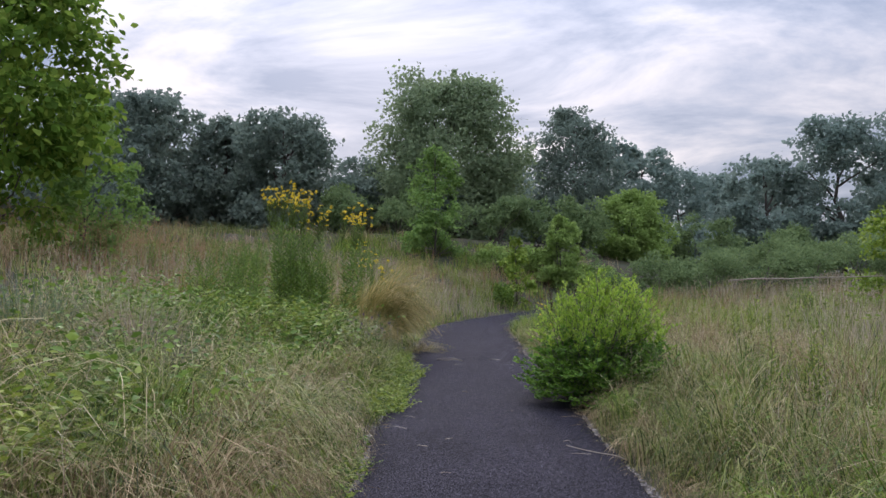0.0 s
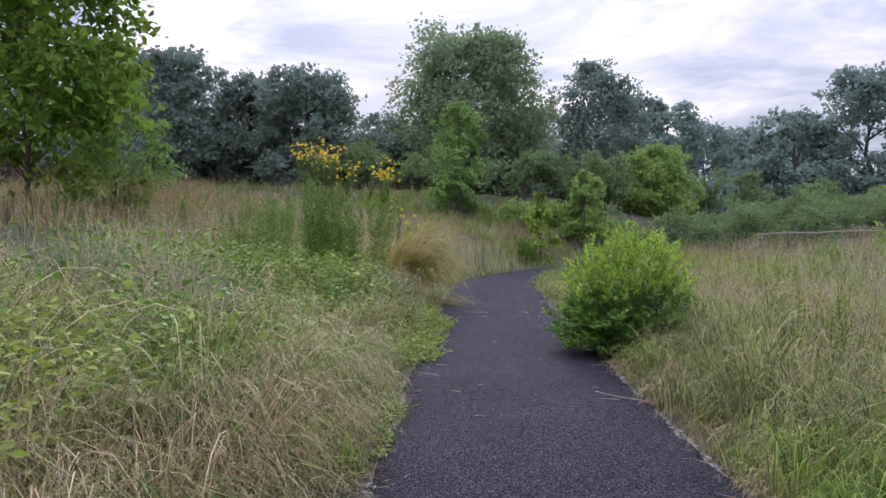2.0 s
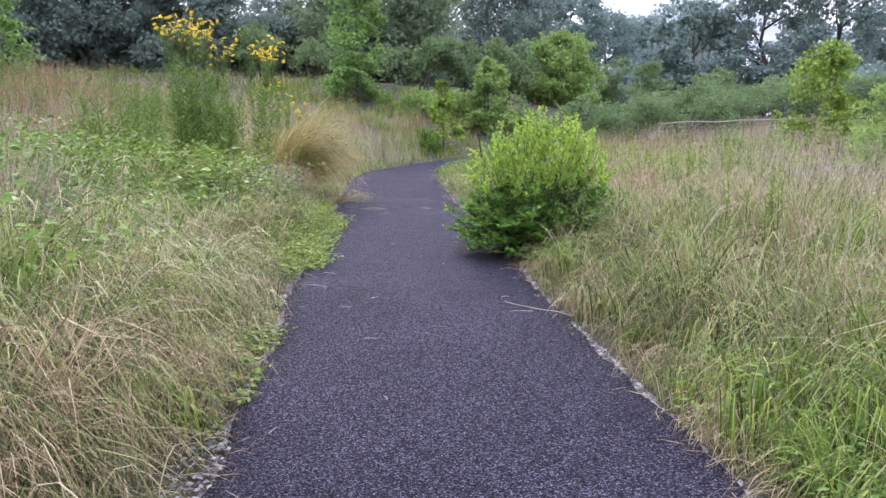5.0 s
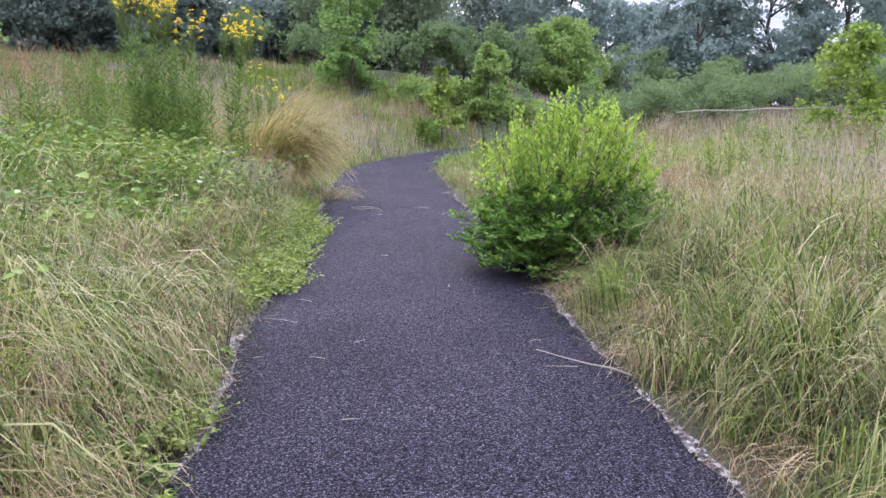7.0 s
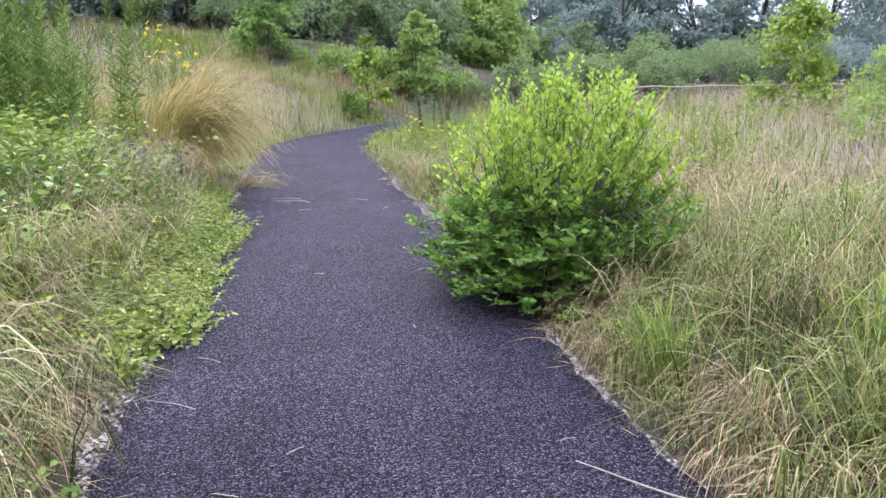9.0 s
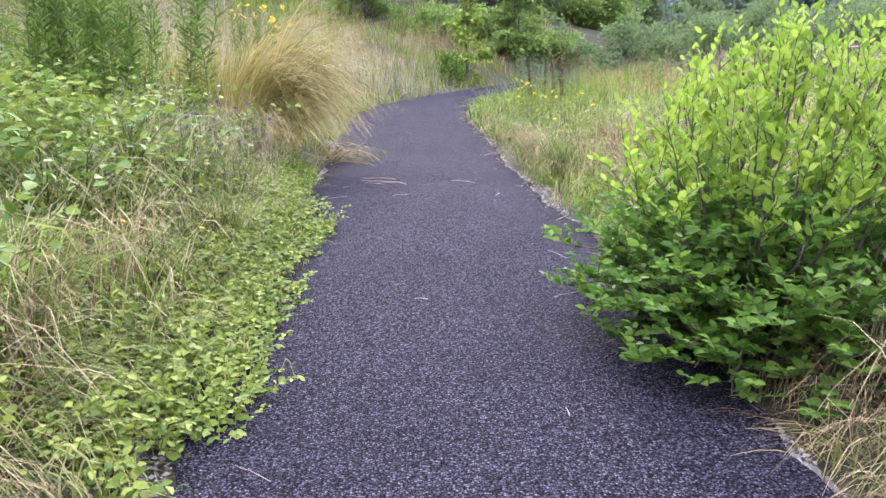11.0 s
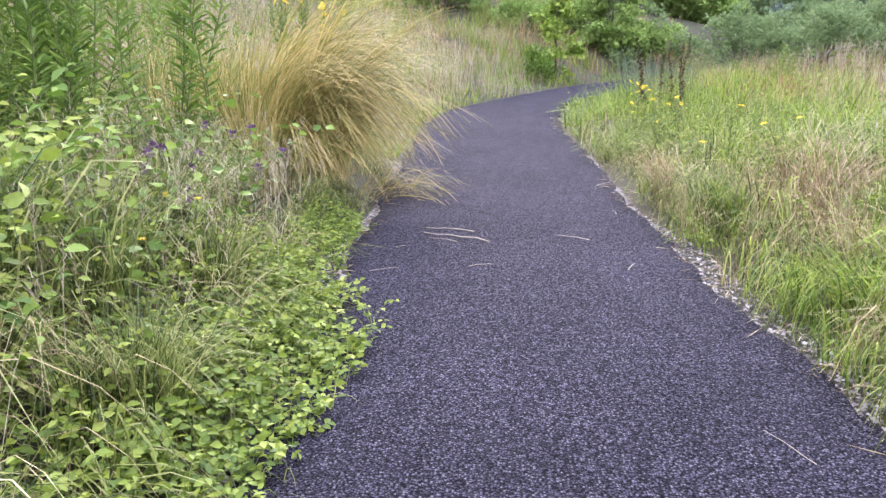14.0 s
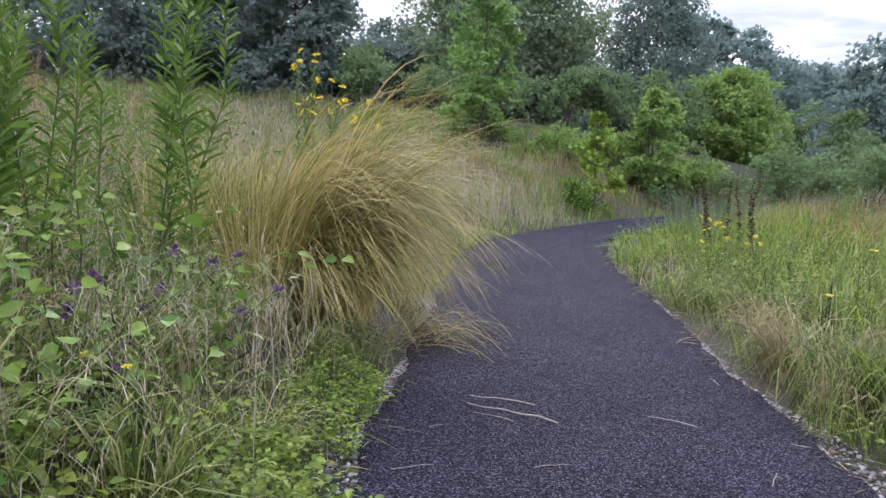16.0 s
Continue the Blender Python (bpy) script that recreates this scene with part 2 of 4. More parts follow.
M_FARTREE_HAZED = plant_material("far_tree_leaf_hazed", [(0.155, 0.22, 0.20), (0.22, 0.29, 0.25), (0.28, 0.345, 0.285)], 0.55, 0.75, 0.35, 0.12, 0.35)
M_SCRUB = plant_material("scrub_leaf", [(0.11, 0.17, 0.08), (0.165, 0.235, 0.10), (0.225, 0.30, 0.125)], 0.5, 0.7, 0.35, 0.5, 0.6)
M_YELLOW = plant_material("yellow_petal", [(0.66, 0.49, 0.02), (0.8, 0.63, 0.05)], 0.3, 0.5)
M_PURPLE = plant_material("purple_flower", [(0.10, 0.05, 0.12), (0.2, 0.12, 0.2)], 0.2, 0.6)
M_BROWNHEAD = plant_material("brown_seed_stalk", [(0.05, 0.03, 0.02), (0.10, 0.065, 0.04)], 0.0, 0.8)
M_WITHERED = plant_material("withered_stem", [(0.09, 0.075, 0.065), (0.17, 0.145, 0.125), (0.27, 0.235, 0.2)], 0.1, 0.7)
M_STEM = plant_material("green_stem", [(0.07, 0.10, 0.035), (0.12, 0.14, 0.05)], 0.0, 0.6)
M_BARK = bark_material("bark", (0.045, 0.038, 0.032), (0.13, 0.11, 0.095))
M_TWIG = bark_material("bleached_wood", (0.2, 0.17, 0.13), (0.36, 0.31, 0.25), 30.0)
M_GRAVEL = plant_material("gravel", [(0.03, 0.026, 0.026), (0.085, 0.074, 0.07), (0.16, 0.145, 0.138), (0.33, 0.31, 0.30)], 0.0, 0.9, 0.15, 3.0)


# ---- mesh builders ----
RNG = np.random.default_rng(7)


def mesh_from(name, verts, tris, material, smooth=False):
    verts, tris = np.asarray(verts, np.float32), np.asarray(tris, np.int32)
    me = bpy.data.meshes.new(name)
    me.vertices.add(len(verts)); me.vertices.foreach_set("co", verts.ravel())
    me.loops.add(tris.size); me.loops.foreach_set("vertex_index", tris.ravel())
    me.polygons.add(len(tris)); me.polygons.foreach_set("loop_start", np.arange(0, tris.size, 3, dtype=np.int32))
    if smooth:
        me.polygons.foreach_set("use_smooth", np.ones(len(tris), bool))
    me.update(calc_edges=True)
    me.materials.append(material)
    return me


def join(*chunks):
    vs, ts, k = [], [], 0
    for v, t in chunks:
        vs.append(v); ts.append(t + k); k += len(v)
    return np.concatenate(vs), np.concatenate(ts)


def part(name, chunk, material, parent=None, label="", smooth=False, kind=""):
    ob = new(name, mesh_from(name, chunk[0], chunk[1], material, smooth))
    ob.parent = parent
    return tagged(ob, label, kind=kind)


def thing(name, at, label, category, group=""):
    ob = new(name)
    ob.location = at
    ob.empty_display_size = 0.2
    return tagged(ob, label, category, group)


def blades(base, height, width, heading, lean, droop=0.25, segs=3, tip=0.0):
    """Grass blades: base (n,3); each leans by lean*height along heading and droops at its tip."""
    n = len(base)
    one = np.ones(n)
    height, width, heading, lean, droop = (one * a for a in (height, width, heading, lean, droop))
    d = np.stack([np.cos(heading), np.sin(heading), 0 * one], 1)
    turn = heading + RNG.uniform(0.5, 2.6, n)
    side = np.stack([np.cos(turn), np.sin(turn), 0 * one], 1)
    rings = []
    for s in range(segs):
        t = s / segs
        c = base + d * (lean * height * t ** 1.8)[:, None]
        c[:, 2] += height * (t - droop * t ** 2.5)
        w = (width * (1 - (1 - tip) * t * 0.75) * 0.5)[:, None]
        rings += [c - side * w, c + side * w]
    top = base + d * (lean * height)[:, None]
    top[:, 2] += height * (1 - droop)
    rings.append(top)
    v = np.stack(rings, 1)
    k = v.shape[1]
    f = []
    for s in range(segs - 1):
        a = 2 * s
        f += [(a, a + 1, a + 3), (a, a + 3, a + 2)]
    f.append((k - 3, k - 2, k - 1))
    tri = np.asarray(f)[None] + (np.arange(n) * k)[:, None, None]
    return v.reshape(-1, 3), tri.reshape(-1, 3)


def arcs(base, reach, rise, crest, heading, width, segs=8):
    """Long blades that rise to a crest and bow down towards their tips."""
    n = len(base)
    d = np.stack([np.cos(heading), np.sin(heading), 0 * heading], 1)
    turn = heading + 1.57 + RNG.normal(0, 0.5, n)
    side = np.stack([np.cos(turn), np.sin(turn), RNG.normal(0, 0.3, n)], 1)
    rings = []
    for s in range(segs + 1):
        t = s / segs
        c = base + d * (reach * t ** 1.15)[:, None]
        c[:, 2] += rise * (1 - (1 - t / crest) ** 2)
        c[:, 2] = np.maximum(c[:, 2], base[:, 2] - 0.05)
        if s == segs:
            rings.append(c)
        else:
            w = (width * (1 - 0.8 * t) * 0.5)[:, None]
            rings += [c - side * w, c + side * w]
    v = np.stack(rings, 1)
    k = v.shape[1]
    f = []
    for s in range(segs - 1):
        a = 2 * s
        f += [(a, a + 1, a + 3), (a, a + 3, a + 2)]
    f.append((k - 3, k - 2, k - 1))
    return v.reshape(-1, 3), (np.asarray(f)[None] + (np.arange(n) * k)[:, None, None]).reshape(-1, 3)


def unit(v):
    return v / np.maximum(np.linalg.norm(v, axis=1, keepdims=True), 1e-9)


def leaves(at, along, length, width, fold=0.25, broad=0.4):
    """Pointed leaves folded along the midrib: 6 points, 6 triangles each."""
    n = len(at)
    along = unit(along)
    ref = unit(RNG.normal(0, 1, (n, 3)) * 0.6 + np.array([0, 0, 1.0]))
    side = unit(np.cross(along, ref))
    nor = np.cross(side, along)
    L, W = (np.ones(n) * length)[:, None], (np.ones(n) * width)[:, None] * 0.5
    p = [at, at + along * L * broad - side * W + nor * W * fold, at + along * L * broad + side * W + nor * W * fold,
         at + along * L * 0.72 - side * W * 0.75 + nor * W * fold * 0.4, at + along * L * 0.72 + side * W * 0.75 + nor * W * fold * 0.4,
         at + along * L - nor * L * 0.12, at + along * L * 0.5 - nor * L * 0.02]
    v = np.stack(p, 1)
    f = np.array([(0, 6, 1), (0, 2, 6), (1, 6, 3), (2, 4, 6), (3, 6, 5), (6, 4, 5)])
    tri = f[None] + (np.arange(n) * 7)[:, None, None]
    return v.reshape(-1, 3), tri.reshape(-1, 3)


def kites(at, along, length, width):
    """Plain folded leaves for far crowns: 4 points, 2 triangles each."""
    n = len(at)
    along = unit(along)
    side = unit(np.cross(along, unit(RNG.normal(0, 1, (n, 3)) + np.array([0, 0, 0.8]))))
    L, W = (np.ones(n) * length)[:, None], (np.ones(n) * width)[:, None] * 0.5
    bow = np.cross(side, along) * W * 0.5
    v = np.stack([at, at + along * L * 0.45 - side * W + bow, at + along * L * 0.45 + side * W + bow, at + along * L], 1)
    tri = np.array([(0, 2, 1), (1, 2, 3)])[None] + (np.arange(n) * 4)[:, None, None]
    return v.reshape(-1, 3), tri.reshape(-1, 3)


def tube(pts, radii, sides=6):
    pts = np.asarray(pts, float)
    radii = np.ones(len(pts)) * radii
    tan = unit(np.gradient(pts, axis=0))
    ref = np.array([1.0, 0.13, 0.0]) if abs(tan[0][0]) < 0.8 else np.array([0.0, 0.2, 1.0])
    a = unit(np.cross(tan, ref[None]))
    b = np.cross(tan, a)
    ang = np.linspace(0, 2 * np.pi, sides, endpoint=False)
    v = pts[:, None] + radii[:, None, None] * (a[:, None] * np.cos(ang)[None, :, None] + b[:, None] * np.sin(ang)[None, :, None])
    v = v.reshape(-1, 3)
    f = []
    for i in range(len(pts) - 1):
        for j in range(sides):
            p, q = i * sides + j, i * sides + (j + 1) % sides
            f += [(p, q, q + sides), (p, q + sides, p + sides)]
    end = (len(pts) - 1) * sides
    f += [(0, j + 1, j) for j in range(1, sides - 1)] + [(end, end + j, end + j + 1) for j in range(1, sides - 1)]
    return v, np.asarray(f)


def bent(a, b, sag, n=6, wob=0.03):
    t = np.linspace(0, 1, n)[:, None]
    a, b = np.asarray(a, float), np.asarray(b, float)
    p = a + (b - a) * t
    p[:, 2] += sag * np.sin(np.pi * t[:, 0])
    p[1:-1] += RNG.normal(0, wob, (n - 2, 3)) * np.linalg.norm(b - a)
    return p


# ---- the lie of the land ----
EDGE_Y = np.array([-40, 2, 5, 6.6, 8.1, 9.7, 11.7, 14.0, 15.1, 17, 20, 23, 25, 26.7, 28.5, 31, 34, 38, 44, 60])
EDGE_L = np.array([-0.9, -0.62, -0.62, -0.64, -0.70, -0.79, -0.96, -0.93, -1.0, -1.08, -1.2, -1.25, -1.1, -0.65, -0.05, 0.9, 2.2, 4.4, 8.5, 20])
EDGE_R = np.array([1.2, 1.42, 1.41, 1.40, 1.34, 1.23, 1.22, 1.19, 1.06, 0.97, 0.92, 0.82, 0.95, 1.15, 1.75, 2.8, 4.2, 6.4, 10.6, 22])


def edge_left(y):
    return np.interp(y, EDGE_Y, EDGE_L)


def edge_right(y):
    return np.interp(y, EDGE_Y, EDGE_R)


def smooth(a, b, v):
    t = np.clip((v - a) / (b - a), 0, 1)
    return t * t * (3 - 2 * t)


def land(x, y):
    """Height of the ground: flat along the path, a bank rising on one side, a gentle rise ahead."""
    x, y = np.asarray(x, float), np.asarray(y, float)
    ul = np.maximum(0, edge_left(y) - 0.15 - x)
    ur = np.maximum(0, x - edge_right(y) - 0.15)
    near = np.minimum(np.maximum(ul, ur), 1.0)
    h = 3.2 * np.tanh(ul / 15.0) + 0.45 * np.tanh(ur / 14.0)
    h = h + 1.3 * smooth(33, 50, y) * smooth(0, 3, np.maximum(ul, ur))
    h = h + near * 0.05 * (np.sin(x * 1.7 + 1.3 * y) + np.sin(y * 0.9 - x * 0.6))
    return h - 0.03


def on_land(x, y, dz=0.0):
    return np.stack([x, y, land(x, y) + dz], 1)


# ---- ground, path, gravel ----
def build_ground():
    xs = np.concatenate([[-900, -500, -250, -140, -90, -65], np.arange(-50, -12, 1.0), np.arange(-12, 12, 0.3), np.arange(12, 50, 1.0), [50, 65, 90, 140, 250, 500, 900]])
    ys = np.concatenate([[-900, -500, -200, -90, -50, -30, -20, -12], np.arange(-8, 2, 0.5), np.arange(2, 36, 0.3), np.arange(36, 80, 1.0), [80, 95, 120, 160, 240, 400, 650, 900]])
    X, Y = np.meshgrid(xs, ys)
    Z = land(X, Y)
    inside = (X > edge_left(Y) - 0.02) & (X < edge_right(Y) + 0.02)
    Z = np.where(inside, Z - 0.02, Z)
    v = np.stack([X, Y, Z], 2).reshape(-1, 3)
    nx, ny = len(xs), len(ys)
    i, j = np.meshgrid(np.arange(nx - 1), np.arange(ny - 1))
    a = (j * nx + i).ravel()
    t = np.concatenate([np.stack([a, a + 1, a + nx + 1], 1), np.stack([a, a + nx + 1, a + nx], 1)])
    ob = new("ground", mesh_from("ground", v, t, M_SOIL, True))
    return tagged(ob, "meadow soil with thatch, rising in a bank beside the path", "ground", kind="structure")


def build_path():
    ys = np.arange(-30, 46, 0.12)
    cols = 13
    rows = []
    for k in range(cols):
        s = k / (cols - 1)
        l = edge_left(ys) + 0.025 * np.sin(ys * 3.1) + 0.018 * np.sin(ys * 8.3 + 1) + RNG.normal(0, 0.012, len(ys))
        r = edge_right(ys) + 0.022 * np.sin(ys * 2.7 + 2) + 0.016 * np.sin(ys * 9.1) + RNG.normal(0, 0.012, len(ys))
        x = l + (r - l) * s
        z = 0.012 + 0.012 * (1 - (2 * s - 1) ** 2) + 0.004 * np.sin(ys * 0.8 + s * 4)
        rows.append(np.stack([x, ys, z], 1))
    skirt_l, skirt_r = rows[0].copy(), rows[-1].copy()
    skirt_l[:, 2] -= 0.09; skirt_r[:, 2] -= 0.09
    skirt_l[:, 0] -= 0.02; skirt_r[:, 0] += 0.02
    rows = [skirt_l] + rows + [skirt_r]
    v = np.stack(rows, 1)
    n, c = v.shape[:2]
    i, j = np.meshgrid(np.arange(c - 1), np.arange(n - 1))
    a = (j * c + i).ravel()
    t = np.concatenate([np.stack([a, a + 1, a + c + 1], 1), np.stack([a, a + c + 1, a + c], 1)])
    ob = new("path", mesh_from("path", v.reshape(-1, 3), t, M_ASPHALT, True))
    return tagged(ob, "narrow winding asphalt path of dark grey coarse aggregate", "path", kind="structure")


def stones(at, size):
    """Small angular stones as squashed octahedra."""
    n = len(at)
    o = np.array([(1, 0, 0), (-1, 0, 0), (0, 1, 0), (0, -1, 0), (0, 0, 0.6), (0, 0, -0.6)], float)
    ang = RNG.uniform(0, 6.28, n)
    c, s = np.cos(ang), np.sin(ang)
    sc = size[:, None] * RNG.uniform(0.55, 1.0, (n, 3))
    p = o[None] * sc[:, None] + RNG.normal(0, 0.12, (n, 6, 3)) * size[:, None, None]
    q = np.stack([p[..., 0] * c[:, None] - p[..., 1] * s[:, None], p[..., 0] * s[:, None] + p[..., 1] * c[:, None], p[..., 2]], 2)
    v = q + at[:, None]
    f = np.array([(0, 2, 4), (2, 1, 4), (1, 3, 4), (3, 0, 4)])
    return v.reshape(-1, 3), (f[None] + (np.arange(n) * 6)[:, None, None]).reshape(-1, 3)


def build_gravel():
    """Broken stone along both edges, broadest where the turf stands back from the asphalt."""
    for side in (-1, 1):
        n = 11000
        y = RNG.uniform(3.5, 20, n)
        wide = 0.03 + 0.15 * smooth(-0.1, 0.5, np.sin(y * (1.35 if side < 0 else 0.62) + (-6.6 if side < 0 else -7.2)))
        off = RNG.uniform(0, 1, n) ** 1.2 * (wide + 0.03) - 0.012
        x = edge_left(y) - off if side < 0 else edge_right(y) + off
        at = on_land(x, y, 0.008)
        at[:, 2] = np.maximum(at[:, 2], -0.012)
        ob = new("gravel_edge", mesh_from("gravel_edge", *stones(at, 0.005 + 0.017 * RNG.uniform(0, 1, n) ** 2.2), M_GRAVEL))
        tagged(ob, "strip of loose grey gravel along the asphalt edge", "gravel", kind="stuff")


build_ground()
build_path()
build_gravel()


# ---- trees and shrubs ----
def crown_points(n, lobes, tufts=15):
    """Leaf places: each lobe (centre, radius) carries flat tufts of leaves over its shell."""
    c = np.array([l[0] for l in lobes]); r = np.array([l[1] for l in lobes])
    m = tufts * len(lobes)
    k = RNG.choice(len(lobes), m, p=r ** 2 / (r ** 2).sum())
    d = unit(RNG.normal(0, 1, (m, 3)) + np.array([0, 0, 0.25]))
    centre = c[k] + d * (r[k] * RNG.uniform(0.42, 0.94, m))[:, None] * np.array([1, 1, 0.85])
    i = RNG.integers(0, m, n)
    p = centre[i] + np.clip(RNG.normal(0, 1, (n, 3)), -1.5, 1.5) * (r[k[i]] * RNG.uniform(0.12, 0.33, n))[:, None] * np.array([1, 1, 0.62])
    return p, d[i]


def tree(name, x, y, height, spread, label, leaf, leaf_mat, count, trunk_r=0.18, bottom=0.22, top_w=0.5, lobes_n=26, gap=0.0, base=None, group="", category="tree", mid=0.4, stems=1, near=False):
    """Tapered trunk and limbs, crown of many leaves gathered in lobes."""
    z0 = float(land(x, y)) if base is None else base
    root = thing(name, (x, y, z0), label, category, group)
    lobes, wood, limbs = [], [], []
    for i in range(lobes_n):
        f = (i + RNG.uniform(0, 1)) / lobes_n
        hz = bottom + (1 - bottom) * f
        if bottom < 0.05 and i % 4 == 0:
            hz = RNG.uniform(0.06, 0.24)
        prof = np.interp(hz, [bottom, mid, 0.8, 1.0], [0.62 if bottom > 0.04 else 0.85, 1.0, 0.5 + 0.35 * top_w, top_w * 0.45])
        a = i * 2.4 + RNG.uniform(-0.5, 0.5)
        lr = spread * 0.5 * RNG.uniform(0.22, 0.44) * (0.75 + 0.3 * prof)
        rr = max(0.0, spread * 0.5 * prof - lr * 0.8) * RNG.uniform(0.65, 1.12)
        cz = min(height * (hz + RNG.uniform(-0.04, 0.04)), height - lr * 0.75)
        lobes.append((np.array([rr * np.cos(a), rr * np.sin(a), cz]), lr))
    for s in range(stems):
        off = np.array([RNG.normal(0, 0.12), RNG.normal(0, 0.12), 0]) * (stems > 1)
        tp = bent(off + np.array([0, 0, -0.1]), off * 4 + np.array([RNG.normal(0, 0.03) * height, RNG.normal(0, 0.03) * height, height * 0.86]), 0, 8, 0.012)
        wood.append(tube(tp, np.linspace(trunk_r, trunk_r * 0.12, 8), 8))
    for c, lr in lobes[:: max(1, lobes_n // 18)]:
        h0 = max(bottom * 0.7 * height, c[2] - 0.35 * np.hypot(c[0], c[1]) - 0.12 * height)
        k = np.interp(h0, tp[:, 2], np.arange(8))
        p0 = np.array([np.interp(k, np.arange(8), tp[:, q]) for q in range(3)])
        limbs.append(tube(bent(p0, c + RNG.normal(0, 0.2, 3) * lr, 0.05 * height * 0.3, 5, 0.03), np.linspace(trunk_r * 0.36, trunk_r * 0.06, 5), 5))
    for chunk in wood:
        part("trunk", chunk, M_BARK, root, smooth=True)
    for chunk in limbs:
        part("limb", chunk, M_BARK, root, smooth=True)
    p, d = crown_points(count, lobes)
    if gap:
        keep = np.array([noise.noise(Vector(q) * (3.0 / spread)) for q in p]) > -gap
        p, d = p[keep], d[keep]
    n = len(p)
    along = d * 0.5 + RNG.normal(0, 0.6, (n, 3)) + np.array([0, 0, -0.25])
    ls = RNG.uniform(0.6, 1.3, n) * leaf
    make = leaves if near else kites
    part("crown", make(p - along * 0.3 * leaf, along, ls, ls * RNG.uniform(0.55, 0.85, n)), leaf_mat, root)
    return root


def hedge(name, spots, label, leaf, mat, count):
    """A thicket of low scrub, one thing: stems and foliage."""
    x0, y0 = spots[0][0], spots[0][1]
    root = thing(name, (x0, y0, float(land(x0, y0))), label, "shrub")
    lobes, wood = [], []
    for x, y, r, h in spots:
        z = float(land(x, y)) - float(land(x0, y0))
        for i in range(9):
            a, q = RNG.uniform(0, 6.28), RNG.uniform(0, 1) ** 0.5
            c = np.array([x - x0 + r * q * np.cos(a) * 0.75, y - y0 + r * q * np.sin(a) * 0.75, z + h * RNG.uniform(0.25, 0.82) * (1.1 - 0.4 * q)])
            lobes.append((c, r * RNG.uniform(0.28, 0.42)))
            wood.append(tube(bent((x - x0 + RNG.normal(0, 0.2), y - y0 + RNG.normal(0, 0.2), z - 0.05), c, 0.1, 5), np.linspace(0.035, 0.008, 5), 4))
    part("branchwork", join(*wood), M_BARK, root, smooth=True, kind="stuff")
    p, d = crown_points(count, lobes)
    z_min = land(p[:, 0] + x0, p[:, 1] + y0) - float(land(x0, y0)) + 0.05
    p[:, 2] = np.maximum(p[:, 2], z_min)
    along = d * 0.5 + RNG.normal(0, 0.6, (count, 3))
    ls = RNG.uniform(0.6, 1.3, count) * leaf
    part("foliage", kites(p, along, ls, ls * 0.65), mat, root)


# young broad-leaved tree on the bank, with a lighter sapling behind it
tree("young_tree", -11.2, 20.0, 7.4, 6.3, "young tulip tree with large lobed green leaves on the bank", 0.22, M_TULIP, 11500, 0.075, 0.17, 0.8, 46, 0.3, mid=0.4, near=True)
tree("sapling", -11.0, 23.5, 4.6, 3.4, "light green sapling behind the tulip tree", 0.13, M_SAPLING, 8000, 0.05, 0.06, 0.5, 26, mid=0.35)

# the wood behind the meadow
tree("oak_tree", -2.6, 60, 12.5, 13.2, "broad domed oak at the meadow edge, grey green with painted haze", 0.29, M_OAK_HAZED, 54000, 0.5, 0.03, 1.0, 110, 0.6, mid=0.42)
tree("dark_tree", 8.2, 71, 13.0, 10.0, "dark dense hardwood tree beside the oak", 0.31, M_DARKTREE_HAZED, 25000, 0.35, 0.02, 0.9, 70, 0.6)
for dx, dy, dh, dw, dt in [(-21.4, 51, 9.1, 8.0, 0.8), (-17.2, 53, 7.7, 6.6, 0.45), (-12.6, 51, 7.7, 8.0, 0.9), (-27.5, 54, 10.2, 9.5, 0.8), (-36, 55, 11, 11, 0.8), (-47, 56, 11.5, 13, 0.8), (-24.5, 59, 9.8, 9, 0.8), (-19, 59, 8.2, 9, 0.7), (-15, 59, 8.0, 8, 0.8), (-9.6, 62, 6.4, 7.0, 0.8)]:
    tree("dark_tree", dx, dy, dh, dw, "dark hardwood tree at the edge of the wood", 0.32 if dx > -30 else 0.45, M_DARKTREE_HAZED, (13500 if dy < 58 else 5500) if dx > -30 else 5000, 0.3, 0.02, dt, 54, 0.6)
tree("far_tree", -8.6, 72, 7.4, 7, "small distant tree seen between the crowns", 0.28, M_FARTREE_HAZED, 11000, 0.25, 0.03, 0.8, 30, 0.2)
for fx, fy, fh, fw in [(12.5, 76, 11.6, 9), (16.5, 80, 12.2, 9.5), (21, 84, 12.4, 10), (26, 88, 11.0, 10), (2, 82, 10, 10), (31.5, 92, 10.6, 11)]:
    tree("far_tree", fx, fy, fh, fw, "distant tree of the far wood, haze painted into its leaves", 0.44, M_FARTREE_HAZED, 9000, 0.3, 0.02, 0.8, 44, 0.6)
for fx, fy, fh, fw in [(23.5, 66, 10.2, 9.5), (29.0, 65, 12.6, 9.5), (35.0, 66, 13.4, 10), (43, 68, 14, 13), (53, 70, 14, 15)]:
    tree("wood_tree", fx, fy, fh, fw, "full hardwood tree beyond the open field", 0.39, M_FARTREE_HAZED, 14000, 0.3, 0.02, 0.85, 56, 0.6)

